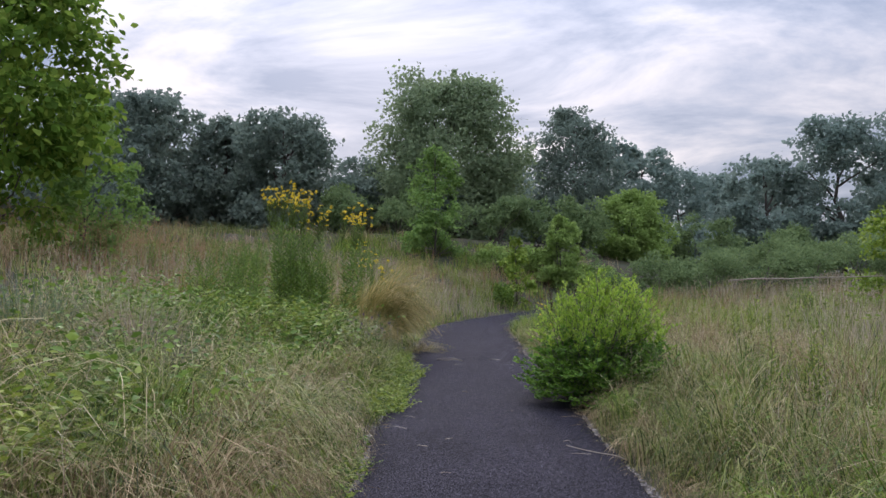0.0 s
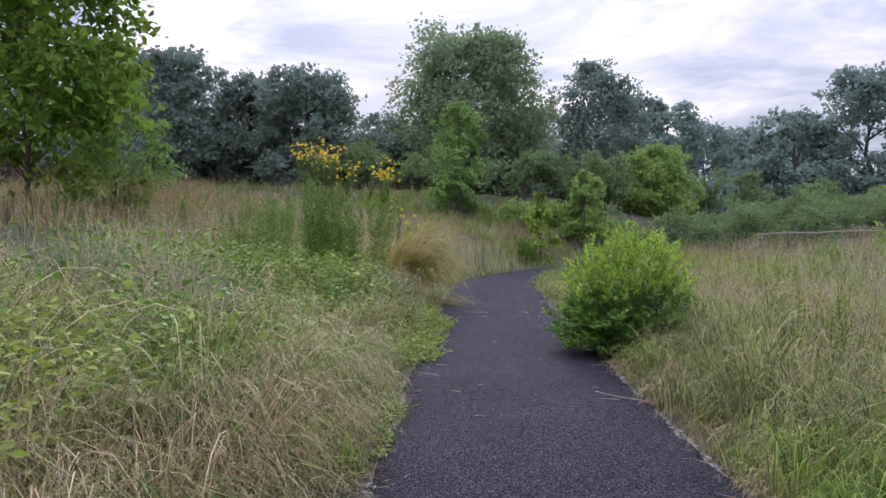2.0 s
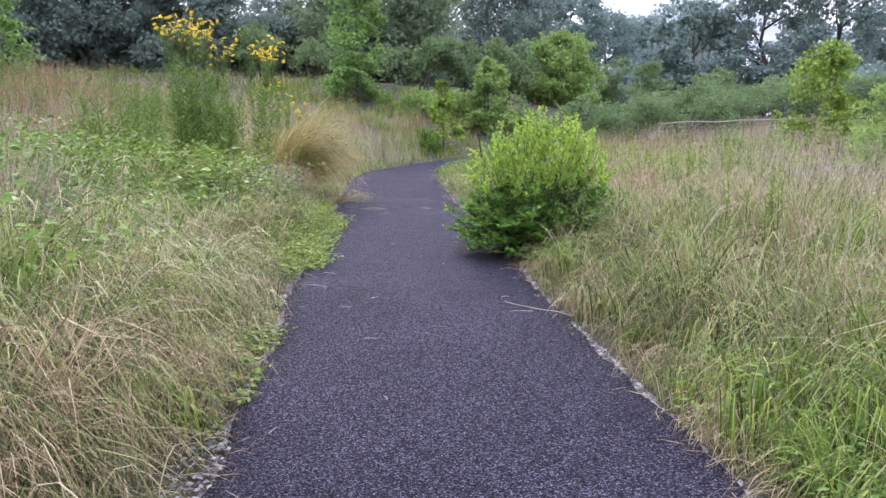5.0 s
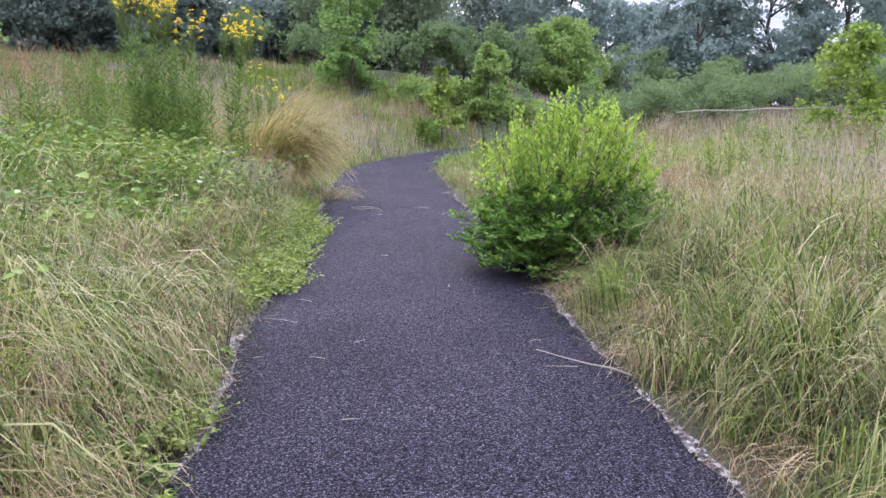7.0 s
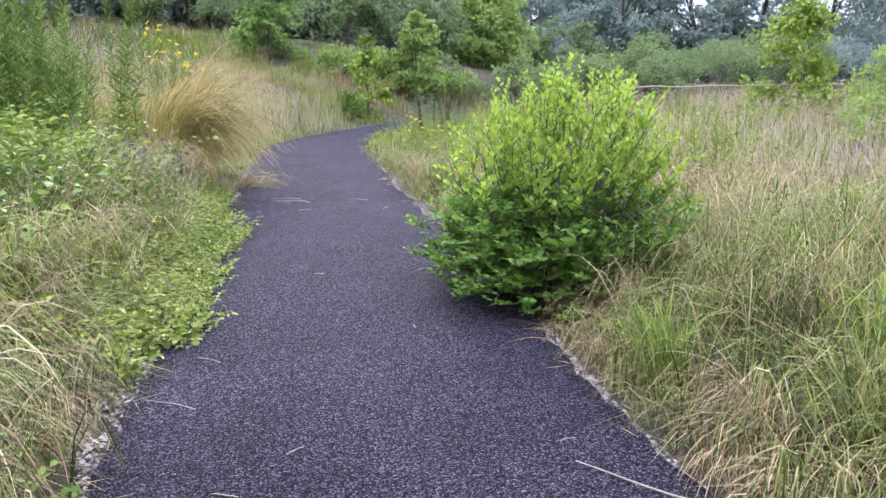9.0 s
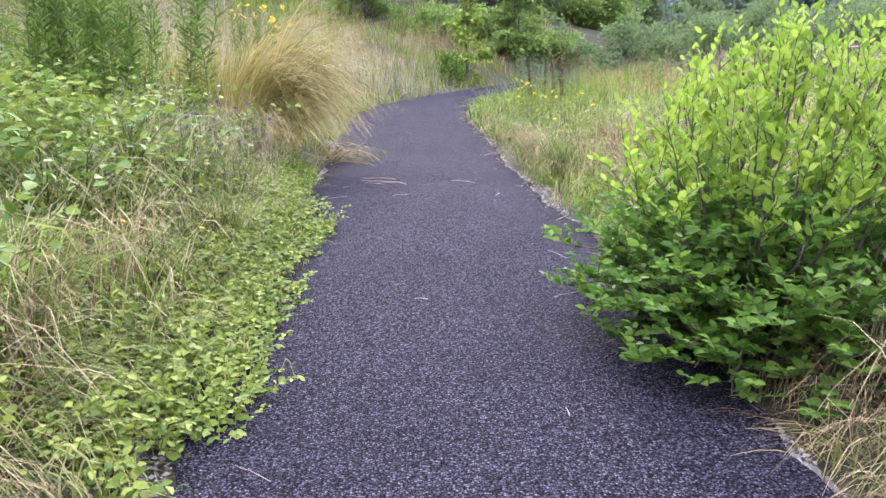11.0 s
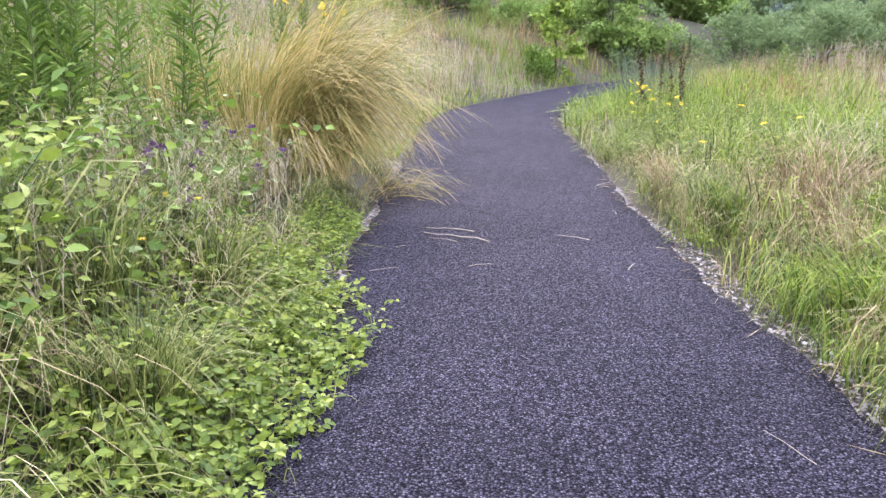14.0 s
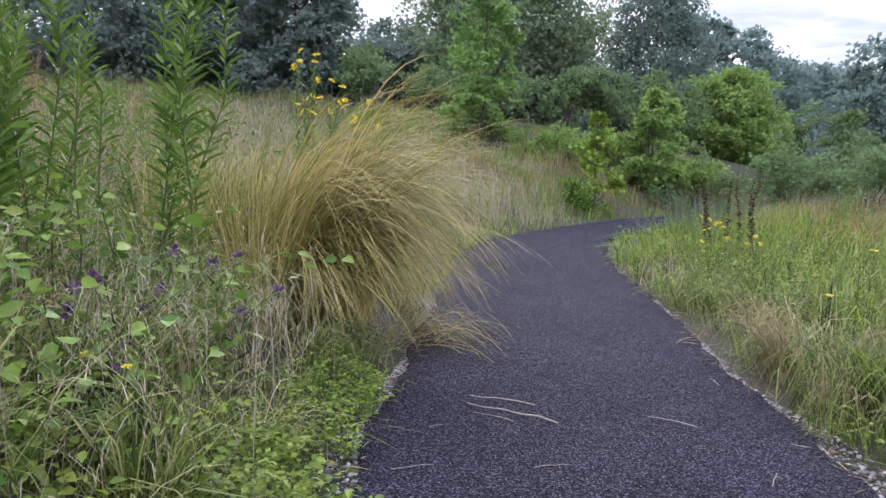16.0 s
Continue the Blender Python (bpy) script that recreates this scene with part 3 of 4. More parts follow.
# saplings and shrubs at the end of the meadow
tree("poplar_sapling", -2.2, 41.5, 5.7, 4.4, "conical leafy young poplar at the meadow edge", 0.19, M_SAPLING, 9000, 0.06, 0.02, 0.12, 34, 0.1, mid=0.22)
tree("willow_bush", 10.1, 54, 4.8, 6.0, "rounded pale green willow bush", 0.21, M_WILLOW, 17000, 0.05, 0.0, 0.45, 44, mid=0.3, category="shrub", stems=3)
tree("willow_bush", 4.1, 40.4, 3.7, 2.7, "pale green bushy sapling", 0.15, M_WILLOW, 9500, 0.04, 0.0, 0.6, 34, mid=0.25, category="shrub", stems=3)
tree("leafy_sapling", 1.6, 35.2, 2.9, 2.0, "light green broad-leaved sapling in tall grass", 0.17, M_YELLOWGREEN, 2200, 0.03, 0.03, 0.3, 16, 0.1, mid=0.3, category="shrub")
tree("yellow_green_sapling", 12.5, 26, 3.4, 3.0, "yellow-green broad-leaved sapling in the field", 0.14, M_YELLOWGREEN, 5500, 0.03, 0.03, 0.2, 26, 0.5, mid=0.3, category="shrub")
tree("willow_bush", 11.0, 20.5, 1.9, 2.4, "feathery grey-green shrub in the field", 0.07, M_WILLOW, 7000, 0.03, 0.0, 0.6, 20, mid=0.4, category="shrub", stems=3)
hedge("scrub_thicket", [(5.6, 40, 2.2, 2.4), (8.5, 39, 2.2, 2.3), (11, 39, 2.4, 2.3), (13.5, 40, 2.6, 2.8), (16.5, 42, 2.6, 2.6), (20, 44, 3, 2.6), (24, 46, 3.2, 2.6)], "dense mixed scrub with vines along the field", 0.14, M_SCRUB, 30000)
hedge("scrub_thicket", [(5.6, 41, 1.7, 2.0), (3.0, 42, 1.6, 1.7), (0.6, 41, 1.4, 1.4)], "low yellow-green scrub at the end of the meadow", 0.13, M_WILLOW, 11000)
hedge("scrub_thicket", [(14.6, 50, 3, 3.6), (18, 52, 3, 4.0), (22, 54, 3, 3.8), (15, 56, 3, 5.0)], "taller dark green scrub behind the field", 0.19, M_SCRUB, 24000)
hedge("scrub_thicket", [(1, 48, 2.6, 3.8), (3.6, 50, 2.6, 4.4), (6.4, 52, 2.6, 4.2), (-5, 50, 2.8, 3.6), (-8.5, 50, 2.8, 3.2)], "dark scrub below the oak", 0.22, M_SCRUB, 17000)
hedge("scrub_thicket", [(27, 48, 3.4, 2.6), (32, 50, 3.4, 2.8), (38, 50, 3.4, 3), (45, 52, 4, 3)], "scrub at the foot of the far wood, haze painted into its leaves", 0.22, M_FARTREE_HAZED, 13000)
hedge("scrub_thicket", [(-50 + 5.2 * i, 56.5 + 1.5 * (i % 3), 3.6, 5.2) for i in range(10)], "dark undergrowth of the wood", 0.42, M_DARKTREE_HAZED, 15000)
hedge("scrub_thicket", [(2 + 5.6 * i, 72 + 1.5 * (i % 3), 4.2, 6.2) for i in range(11)], "dim undergrowth of the far wood", 0.55, M_FARTREE_HAZED, 15000)


BUSH_Z, BUSH_R = (0.05, 0.4, 0.8, 1.1, 1.32, 1.5), (0.86, 0.92, 0.84, 0.66, 0.42, 0.12)


def spray(pts, n, size, rise):
    """Alternate leaves along a twig."""
    t = np.linspace(0.08, 1.0, n)
    at = np.stack([np.interp(t, np.linspace(0, 1, len(pts)), pts[:, c]) for c in range(3)], 1)
    ax = unit((pts[-1] - pts[0])[None])[0]
    side = unit(np.cross(ax, np.array([0.1, 0.2, 1.0]))[None])[0]
    flip = np.where(np.arange(n) % 2, 1.0, -1.0)[:, None]
    al = ax * 0.55 + side * flip + np.array([0, 0, rise]) + RNG.normal(0, 0.28, (n, 3))
    ls = size * RNG.uniform(0.65, 1.2, n) * (1.15 - 0.45 * t)
    return leaves(at, al, ls, ls * 0.56, 0.3, 0.34)


def bush():
    """The shrub that leans over the path: arching stems, side twigs, leaves in flat sprays."""
    root = thing("roadside_bush", (1.45, 11.75, 0.0), "dense bright green shrub overhanging the asphalt path", "shrub")
    wood, low, high = [], [], []
    count = 165
    for i in range(count):
        a = i * 2.4 + RNG.uniform(-0.3, 0.3)
        z = 0.05 + 1.33 * ((i + 0.5) / count) ** 1.2
        r = float(np.interp(z, BUSH_Z, BUSH_R)) * RNG.uniform(0.45, 1.0) ** 0.6 * RNG.uniform(0.88, 1.12)
        if z < 0.45 and math.cos(a) < -0.2:
            r *= RNG.uniform(0.95, 1.22)
        tip = np.array([0.14 * z + r * math.cos(a), 0.85 * r * math.sin(a), max(0.06, z * RNG.uniform(0.9, 1.1))])
        b = np.array([0.16 * math.cos(a), 0.16 * math.sin(a), -0.05])
        stem = bent(b, tip, 0.12 if z < 0.6 else 0.04, 7, 0.018)
        wood.append(tube(stem, np.linspace(0.010, 0.0025, 7), 5))
        for j in range(9):
            t = 0.32 + 0.68 * (j + 0.5) / 9
            p = np.array([np.interp(t, np.linspace(0, 1, 7), stem[:, c]) for c in range(3)])
            up = 0.25 + 0.9 * smooth(0.5, 1.1, p[2])
            d = unit((tip - b)[None])[0] * 0.5 + np.array([RNG.normal(0, 0.7), RNG.normal(0, 0.7), up * RNG.uniform(0.3, 1.3)])
            d = d / np.linalg.norm(d) * RNG.uniform(0.12, 0.26)
            q = bent(p, p + d, -0.02 if p[2] < 0.5 else 0.01, 4, 0.03)
            q[:, 2] = np.maximum(q[:, 2], 0.04)
            wood.append(tube(q, np.linspace(0.003, 0.0012, 4), 3))
            top = p[2] + 0.35 * (t - 0.6) > 0.72
            (high if top else low).append(spray(q, 12, 0.062 if not top else 0.056, 0.3 + 0.5 * top))
    # slender leaders that stand above the crown
    for i in range(60):
        a, q = RNG.uniform(0, 6.28), RNG.uniform(0, 1) ** 0.5 * 0.72
        z = float(np.interp(q, (0.1, 0.45, 0.72), (1.25, 1.08, 0.8)))
        b = np.array([0.14 * z + q * math.cos(a), 0.85 * q * math.sin(a), z])
        pts = bent(b, b + np.array([RNG.normal(0, 0.06), RNG.normal(0, 0.06), RNG.uniform(0.18, 0.4)]), 0, 4, 0.02)
        wood.append(tube(pts, np.linspace(0.003, 0.0012, 4), 3))
        high.append(spray(pts, 12, 0.05, 0.9))
    part("branchwork", join(*wood), M_BARK, root, smooth=True, kind="stuff")
    part("foliage", join(*low), M_BUSH, root, "deep green leaves in drooping sprays")
    part("shoot", join(*high), M_BUSH_TOP, root, "fresh yellow-green upright shoots", kind="stuff")


bush()


# ---- meadow ----
def spread(n, x0, x1, y0, y1):
    return RNG.uniform(x0, x1, n), RNG.uniform(y0, y1, n)


def field_noise(x, y, scale, seed=0.0):
    return np.array([noise.noise(Vector((a * scale, b * scale, seed))) for a, b in zip(x, y)])


def outside(x, y, gap):
    return (x < edge_left(y) - gap) | (x > edge_right(y) + gap)


def off_path(x, y):
    """Distance from the nearer edge of the path."""
    return np.maximum(edge_left(y) - x, x - edge_right(y))


def stuff(name, chunk, mat, label, category="grass"):
    ob = new(name, mesh_from(name, chunk[0], chunk[1], mat))
    return tagged(ob, label, category, kind="stuff")


def turf(name, n, area, hgt, wid, mat, label, gap=0.09, lean=(0.15, 0.6), droop=(0.1, 0.4), segs=3, patch=None, edge_ramp=True, flop=0.0, clump=30, tight=0.1):
    """Blades gathered in clumps over a stretch of the field; flop turns those by the edge towards the path."""
    m = max(1, n // clump)
    cx, cy = spread(m, *area)
    if patch is not None:
        sc, lo, seed = patch
        ok = field_noise(cx, cy, sc, seed) + RNG.normal(0, 0.1, m) > lo
        cx, cy = cx[ok], cy[ok]
    m = len(cx)
    chead, ch, cl = RNG.uniform(0, 6.28, m), RNG.uniform(0.55, 1.15, m), RNG.uniform(0.5, 1.3, m)
    i = RNG.integers(0, m, n * m // max(1, n // clump))
    k = len(i)
    x, y = cx[i] + RNG.normal(0, tight, k), cy[i] + RNG.normal(0, tight, k)
    keep = outside(x, y, gap)
    x, y, i = x[keep], y[keep], i[keep]
    u = off_path(x, y)
    k = len(x)
    h = RNG.uniform(*hgt, k) * ch[i]
    if edge_ramp:
        h = h * np.clip(0.5 + u * 0.4, 0.45, 1.0)
    head = chead[i] + RNG.normal(0, 0.9, k)
    to_path = np.where(x < 0.2, -0.25, math.pi + 0.25) + RNG.normal(0, 0.45, k)
    near = RNG.uniform(0, 1, k) < flop * np.clip(1.5 - u, 0, 1)
    head = np.where(near, to_path, head)
    h = np.where(near, np.minimum(h, 0.26 + np.clip(u, 0, 2)), h)
    ln = RNG.uniform(*lean, k) * cl[i] + 0.3 * near
    dr = RNG.uniform(*droop, k) * cl[i] + 0.4 * near
    stuff(name, blades(on_land(x, y), h, RNG.uniform(*wid, k), head, ln, np.minimum(dr, 0.9), segs), mat, label)


def locks(name, n, per, area, reach, rise, wid, mat, label, gap=0.2, crest=(0.42, 0.62), patch=None, turn=0.75, tight=0.06, over=-0.04, segs=5):
    """Long grass lying in combed locks: strands of a lock share their bow, those by the path fall towards it."""
    cx, cy = spread(n, *area)
    keep = outside(cx, cy, gap)
    if patch is not None:
        keep &= field_noise(cx, cy, patch[0], patch[2]) + RNG.normal(0, 0.08, n) > patch[1]
    cx, cy = cx[keep], cy[keep]
    m = len(cx)
    u = off_path(cx, cy)
    swirl = field_noise(cx, cy, 0.55, 41.0) * 2.6
    to_path = np.where(cx < 0.2, -0.5, math.pi + 0.5)
    head = to_path + swirl * np.clip(u * 0.9, 0.2, 1.3) + RNG.normal(0, turn, m)
    size = RNG.uniform(0.7, 1.15, m)
    cr = np.minimum(RNG.uniform(*reach, m) * size, u + over + RNG.uniform(0, 0.12, m) ** 1.5 * 2)
    ch = RNG.uniform(*rise, m) * size * np.clip(0.45 + u * 0.6, 0.45, 1.0)
    cc = RNG.uniform(*crest, m)
    i = np.repeat(np.arange(m), per)
    k = len(i)
    x, y = cx[i] + RNG.normal(0, tight, k), cy[i] + RNG.normal(0, tight, k)
    stuff(name, arcs(on_land(x, y), cr[i] * RNG.uniform(0.65, 1.15, k), ch[i] * RNG.uniform(0.7, 1.15, k), np.clip(cc[i] + RNG.normal(0, 0.05, k), 0.36, 1.2),
          head[i] + RNG.normal(0, 0.33, k), RNG.uniform(*wid, k), segs), mat, label)


L_NEAR, R_NEAR = (-6.0, -0.4, 2.0, 22), (0.7, 7.5, 2.0, 24)
turf("meadow_grass", 17000, L_NEAR, (0.3, 0.7), (0.006, 0.014), M_GREEN, "tangled green meadow grass on the bank", flop=0.9, lean=(0.3, 1.0), droop=(0.2, 0.6))
turf("meadow_grass", 8000, L_NEAR, (0.35, 0.75), (0.006, 0.014), M_LUSH, "patches of lush green grass on the bank", patch=(0.6, -0.12, 3.0), flop=0.9, lean=(0.3, 1.0), droop=(0.2, 0.6))
locks("draped_grass", 760, 13, (-4.6, -0.6, 3.6, 10.5), (0.5, 1.15), (0.3, 0.62), (0.005, 0.011), M_GREEN, "long green grass draped in locks down the bank", patch=(0.7, -0.2, 61.0))
locks("draped_grass", 300, 11, (-4.6, -0.6, 10, 17), (0.5, 1.0), (0.22, 0.5), (0.004, 0.010), M_GREEN, "green grass draped among the weeds of the bank", patch=(0.7, -0.1, 61.0))
locks("draped_grass", 420, 13, (-4.2, -0.6, 3.6, 12), (0.45, 1.0), (0.3, 0.6), (0.006, 0.012), M_LUSH, "bright green grass draped down the bank", patch=(0.6, 0.0, 3.0))
locks("draped_straw", 640, 13, (-4.6, -0.6, 3.6, 10.5), (0.5, 1.2), (0.3, 0.66), (0.003, 0.007), M_STRAW, "bleached straw draped in locks down the bank", patch=(0.6, -0.06, 9.0))
locks("draped_grass", 150, 9, (-1.5, -0.7, 10.6, 14.4), (0.3, 0.6), (0.2, 0.36), (0.004, 0.009), M_GREEN, "grass strands leaning through the weeds at the edge", gap=-0.08, over=0.12)
locks("draped_straw", 240, 11, (-3.6, -0.9, 10, 16.4), (0.5, 1.1), (0.25, 0.55), (0.003, 0.006), M_STRAW, "bleached straw draped among the weeds", patch=(0.6, 0.0, 9.0))
locks("draped_straw", 300, 13, (-1.8, -0.6, 3.6, 10.6), (0.4, 0.8), (0.14, 0.3), (0.003, 0.007), M_STRAW, "matted straw lying out towards the gravel", gap=0.2, over=-0.02, turn=0.3)
locks("pale_strands", 520, 3, (-5.2, -0.8, 4.5, 12.5), (0.5, 1.1), (0.5, 0.82), (0.005, 0.0085), M_PALE, "single pale strands arching over the bank", crest=(0.5, 0.85), turn=1.2, tight=0.1, segs=6)
locks("pale_strands", 150, 3, (-3.8, -1.0, 11, 16.5), (0.5, 1.0), (0.4, 0.62), (0.0035, 0.006), M_PALE, "single pale strands among the weeds", crest=(0.5, 0.85), turn=1.2, tight=0.1, segs=6)
locks("pale_strands", 300, 3, (1.5, 5.5, 5, 15), (0.35, 0.9), (0.45, 0.85), (0.004, 0.0065), M_PALE, "single pale strands arching over the field grass", crest=(0.55, 1.0), turn=1.3, tight=0.1, segs=6)
turf("meadow_grass", 16000, R_NEAR, (0.35, 0.85), (0.005, 0.012), M_GREEN, "tall green grass in the open field", flop=0.85, lean=(0.2, 0.7), droop=(0.1, 0.45))
turf("meadow_grass", 12000, R_NEAR, (0.35, 0.85), (0.005, 0.012), M_LUSH, "lush green grass by the path", patch=(0.5, -0.05, 5.0), flop=0.85, lean=(0.2, 0.8), droop=(0.15, 0.5))
turf("dry_grass", 11000, (1.2, 7.5, 2, 18), (0.5, 1.05), (0.003, 0.007), M_STRAW, "tall dry straw-coloured grass in the open field", lean=(0.1, 0.7), droop=(0.05, 0.5), patch=(0.4, -0.1, 12.0), flop=0.85, tight=0.16)
locks("draped_grass", 620, 13, (0.9, 3.4, 3.6, 22), (0.4, 0.9), (0.26, 0.55), (0.005, 0.010), M_GREEN, "long green grass leaning over the path edge", gap=0.14)
locks("draped_grass", 420, 13, (0.9, 3.8, 4.5, 22), (0.4, 0.9), (0.32, 0.6), (0.005, 0.011), M_LUSH, "bright green grass leaning over the path edge", gap=0.14, patch=(0.5, 0.0, 5.0))
locks("draped_grass", 170, 13, (1.5, 3.2, 3.6, 7.2), (0.35, 0.7), (0.3, 0.6), (0.006, 0.012), M_LUSH, "rich green grass beside the path")
locks("draped_grass", 150, 13, (1.25, 3.0, 12.2, 15.2), (0.35, 0.75), (0.26, 0.5), (0.005, 0.011), M_LUSH, "bright green grass behind the shrub", gap=0.12)
locks("draped_straw", 250, 13, (1.0, 4.6, 7, 18), (0.45, 1.0), (0.3, 0.7), (0.003, 0.006), M_STRAW, "bleached straw bowed over in the field", patch=(0.5, -0.1, 12.0))
locks("draped_grass", 200, 13, (1.6, 5.0, 6.5, 13), (0.4, 0.9), (0.32, 0.66), (0.005, 0.010), M_GREEN, "green grass bowed over in the field")
locks("draped_straw", 180, 13, (0.9, 2.0, 5, 12.5), (0.35, 0.7), (0.14, 0.34), (0.003, 0.006), M_STRAW, "matted straw at the path edge", gap=0.08, over=0.05, turn=0.3)
turf("far_meadow_grass", 26000, (-26, -5.5, 0, 46), (0.5, 1.1), (0.014, 0.03), M_GREEN, "green meadow grass on the hillside", lean=(0.3, 0.9), droop=(0.2, 0.6), segs=2, tight=0.3)
turf("far_dry_grass", 26000, (-26, -5.5, 0, 46), (0.6, 1.2), (0.008, 0.02), M_STRAW, "dry grass on the hillside", lean=(0.2, 0.9), droop=(0.1, 0.6), segs=2, patch=(0.18, -0.15, 2.0), tight=0.3)
turf("far_meadow_grass", 22000, (7, 32, 0, 46), (0.5, 1.0), (0.012, 0.026), M_GREEN, "green grass of the open field", segs=2, tight=0.3)
turf("far_dry_grass", 26000, (6, 32, 0, 46), (0.6, 1.1), (0.008, 0.018), M_MAUVE, "pinkish seeding grass of the open field", segs=2, patch=(0.18, -0.25, 6.0), tight=0.3)
turf("meadow_grass", 9000, (-7, 8, -10, 2.2), (0.4, 0.9), (0.008, 0.016), M_GREEN, "green grass beside the path", segs=2, tight=0.2, flop=0.6)
turf("far_meadow_grass", 29000, (-7, 8, 18.5, 46), (0.5, 1.05), (0.012, 0.026), M_LUSH, "fresh green grass beyond the bend", lean=(0.3, 0.9), droop=(0.2, 0.6), segs=2, tight=0.25, flop=0.6)
turf("far_dry_grass", 11000, (-6, 8, 19, 48), (0.6, 1.2), (0.007, 0.014), M_STRAW, "dry grass beyond the bend", segs=2, patch=(0.25, -0.1, 4.0), tight=0.3)


def panicles(name, n, area, hgt, mat, label, patch=None, gap=0.4, bits=9):
    """Fine stalks carrying airy seed heads."""
    x, y = spread(n, *area)
    keep = outside(x, y, gap)
    if patch is not None:
        sc, lo, seed = patch
        keep &= field_noise(x, y, sc, seed) + RNG.normal(0, 0.1, n) > lo
    x, y = x[keep], y[keep]
    k = len(x)
    h = RNG.uniform(*hgt, k)
    head, ln = RNG.uniform(0, 6.28, k), RNG.uniform(0.05, 0.4, k)
    base = on_land(x, y)
    wide = 0.0011 + 0.00045 * np.hypot(x, y - 11)
    stalk = blades(base, h, wide, head, ln, 0.08, 3, 0.6)
    rep = np.repeat(np.arange(k), bits)
    t = np.tile(np.linspace(0.68, 1.0, bits), k)
    c = base[rep].copy()
    d = np.stack([np.cos(head), np.sin(head)], 1)[rep]
    c[:, :2] += d * (ln[rep] * h[rep] * t ** 1.8)[:, None]
    c[:, 2] += h[rep] * (t - 0.08 * t ** 2.5)
    tw = blades(c, RNG.uniform(0.03, 0.11, len(rep)) * (1.6 - t), wide[rep] * 1.3, RNG.uniform(0, 6.28, len(rep)), RNG.uniform(0.5, 1.4, len(rep)), 0.3, 2)
    stuff(name, join(stalk, tw), mat, label)


panicles("seeding_grass", 1900, (1.2, 9, 5, 19), (0.7, 1.1), M_MAUVE, "airy pinkish seed heads over the field", (0.35, -0.15, 6.0))
panicles("seeding_grass", 2700, (8, 26, 9, 40), (0.8, 1.15), M_MAUVE, "hazy seed heads in the open field", (0.2, -0.2, 6.0), bits=7)
panicles("seeding_grass", 2600, (-8, -0.8, 4, 24), (0.55, 0.95), M_MAUVE, "fine dry seed heads on the bank", (0.5, 0.02, 9.0))
panicles("bluestem_grass", 1300, (-14, -5, 15, 26), (1.2, 1.85), M_RUST, "rust-red bluestem stalks on the hillside", (0.25, 0.0, 8.0), bits=7)
panicles("seeding_grass", 1900, (-9, 0.5, 18.6, 34), (0.75, 1.15), M_MAUVE, "pale seeding grass on the slope beyond the tussock", (0.25, -0.2, 14.0), bits=6)
turf("far_dry_grass", 13000, (-8, 0.5, 18.6, 38), (0.6, 1.1), (0.008, 0.016), M_MAUVE, "pale dry grass on the slope beyond the tussock", lean=(0.2, 0.8), droop=(0.1, 0.5), segs=2, patch=(0.25, -0.1, 14.0), tight=0.25)
panicles("bluestem_grass", 700, (-3, 5, 30, 38), (0.9, 1.4), M_RUST, "rust-red bluestem beyond the bend", (0.3, 0.0, 2.5), bits=6)


def tussock(name, x, y, n, hgt, wid, mat, label, radius=0.25, heading=None, lean=(0.3, 0.9), droop=(0.15, 0.6), segs=4, wander=0.8, arch=False):
    root = thing(name, (x, y, float(land(x, y))), label, "grass clump")
    a, q = RNG.uniform(0, 6.28, n), RNG.uniform(0, 1, n) ** 0.5 * radius
    base = np.stack([q * np.cos(a), q * np.sin(a), np.zeros(n)], 1)
    base[:, 2] = land(x + base[:, 0], y + base[:, 1]) - float(land(x, y)) - 0.01
    head = a + RNG.normal(0, 0.4, n) if heading is None else heading + RNG.normal(0, wander, n)
    m = n // 5
    dead = base[:m] * 1.15
    dead[:, 2] = base[:m, 2]
    part("thatch", blades(dead, RNG.uniform(0.15, 0.35, m), RNG.uniform(0.004, 0.008, m), RNG.uniform(0, 6.28, m), RNG.uniform(0.6, 1.3, m), 0.5, 3), M_STRAW, root, "dead straw about the foot of the clump", kind="stuff")
    if arch:
        hh = RNG.uniform(*hgt, n)
        part("foliage", arcs(base, hh * RNG.uniform(*lean, n), hh * 0.75, RNG.uniform(*droop, n), head, RNG.uniform(*wid, n), 4), mat, root, kind="stuff")
        return root
    part("foliage", blades(base, RNG.uniform(*hgt, n), RNG.uniform(*wid, n), head, RNG.uniform(*lean, n), RNG.uniform(*droop, n), segs), mat, root, kind="stuff")
    return root


# the big golden clump that spills over the edge of the path
TX, TY = -1.68, 18.0
tz = float(land(TX, TY))
root = thing("golden_tussock", (TX, TY, tz), "large golden grass tussock spilling over the path edge", "grass clump")


def tuft_base(n, rx, ry, ox=0.0, oy=0.0):
    a, q = RNG.uniform(0, 6.28, n), RNG.uniform(0, 1, n) ** 0.5
    b = np.stack([rx * q * np.cos(a) + ox, ry * q * np.sin(a) + oy, np.zeros(n)], 1)
    b[:, 2] = land(b[:, 0] + TX, b[:, 1] + TY) - tz
    return b


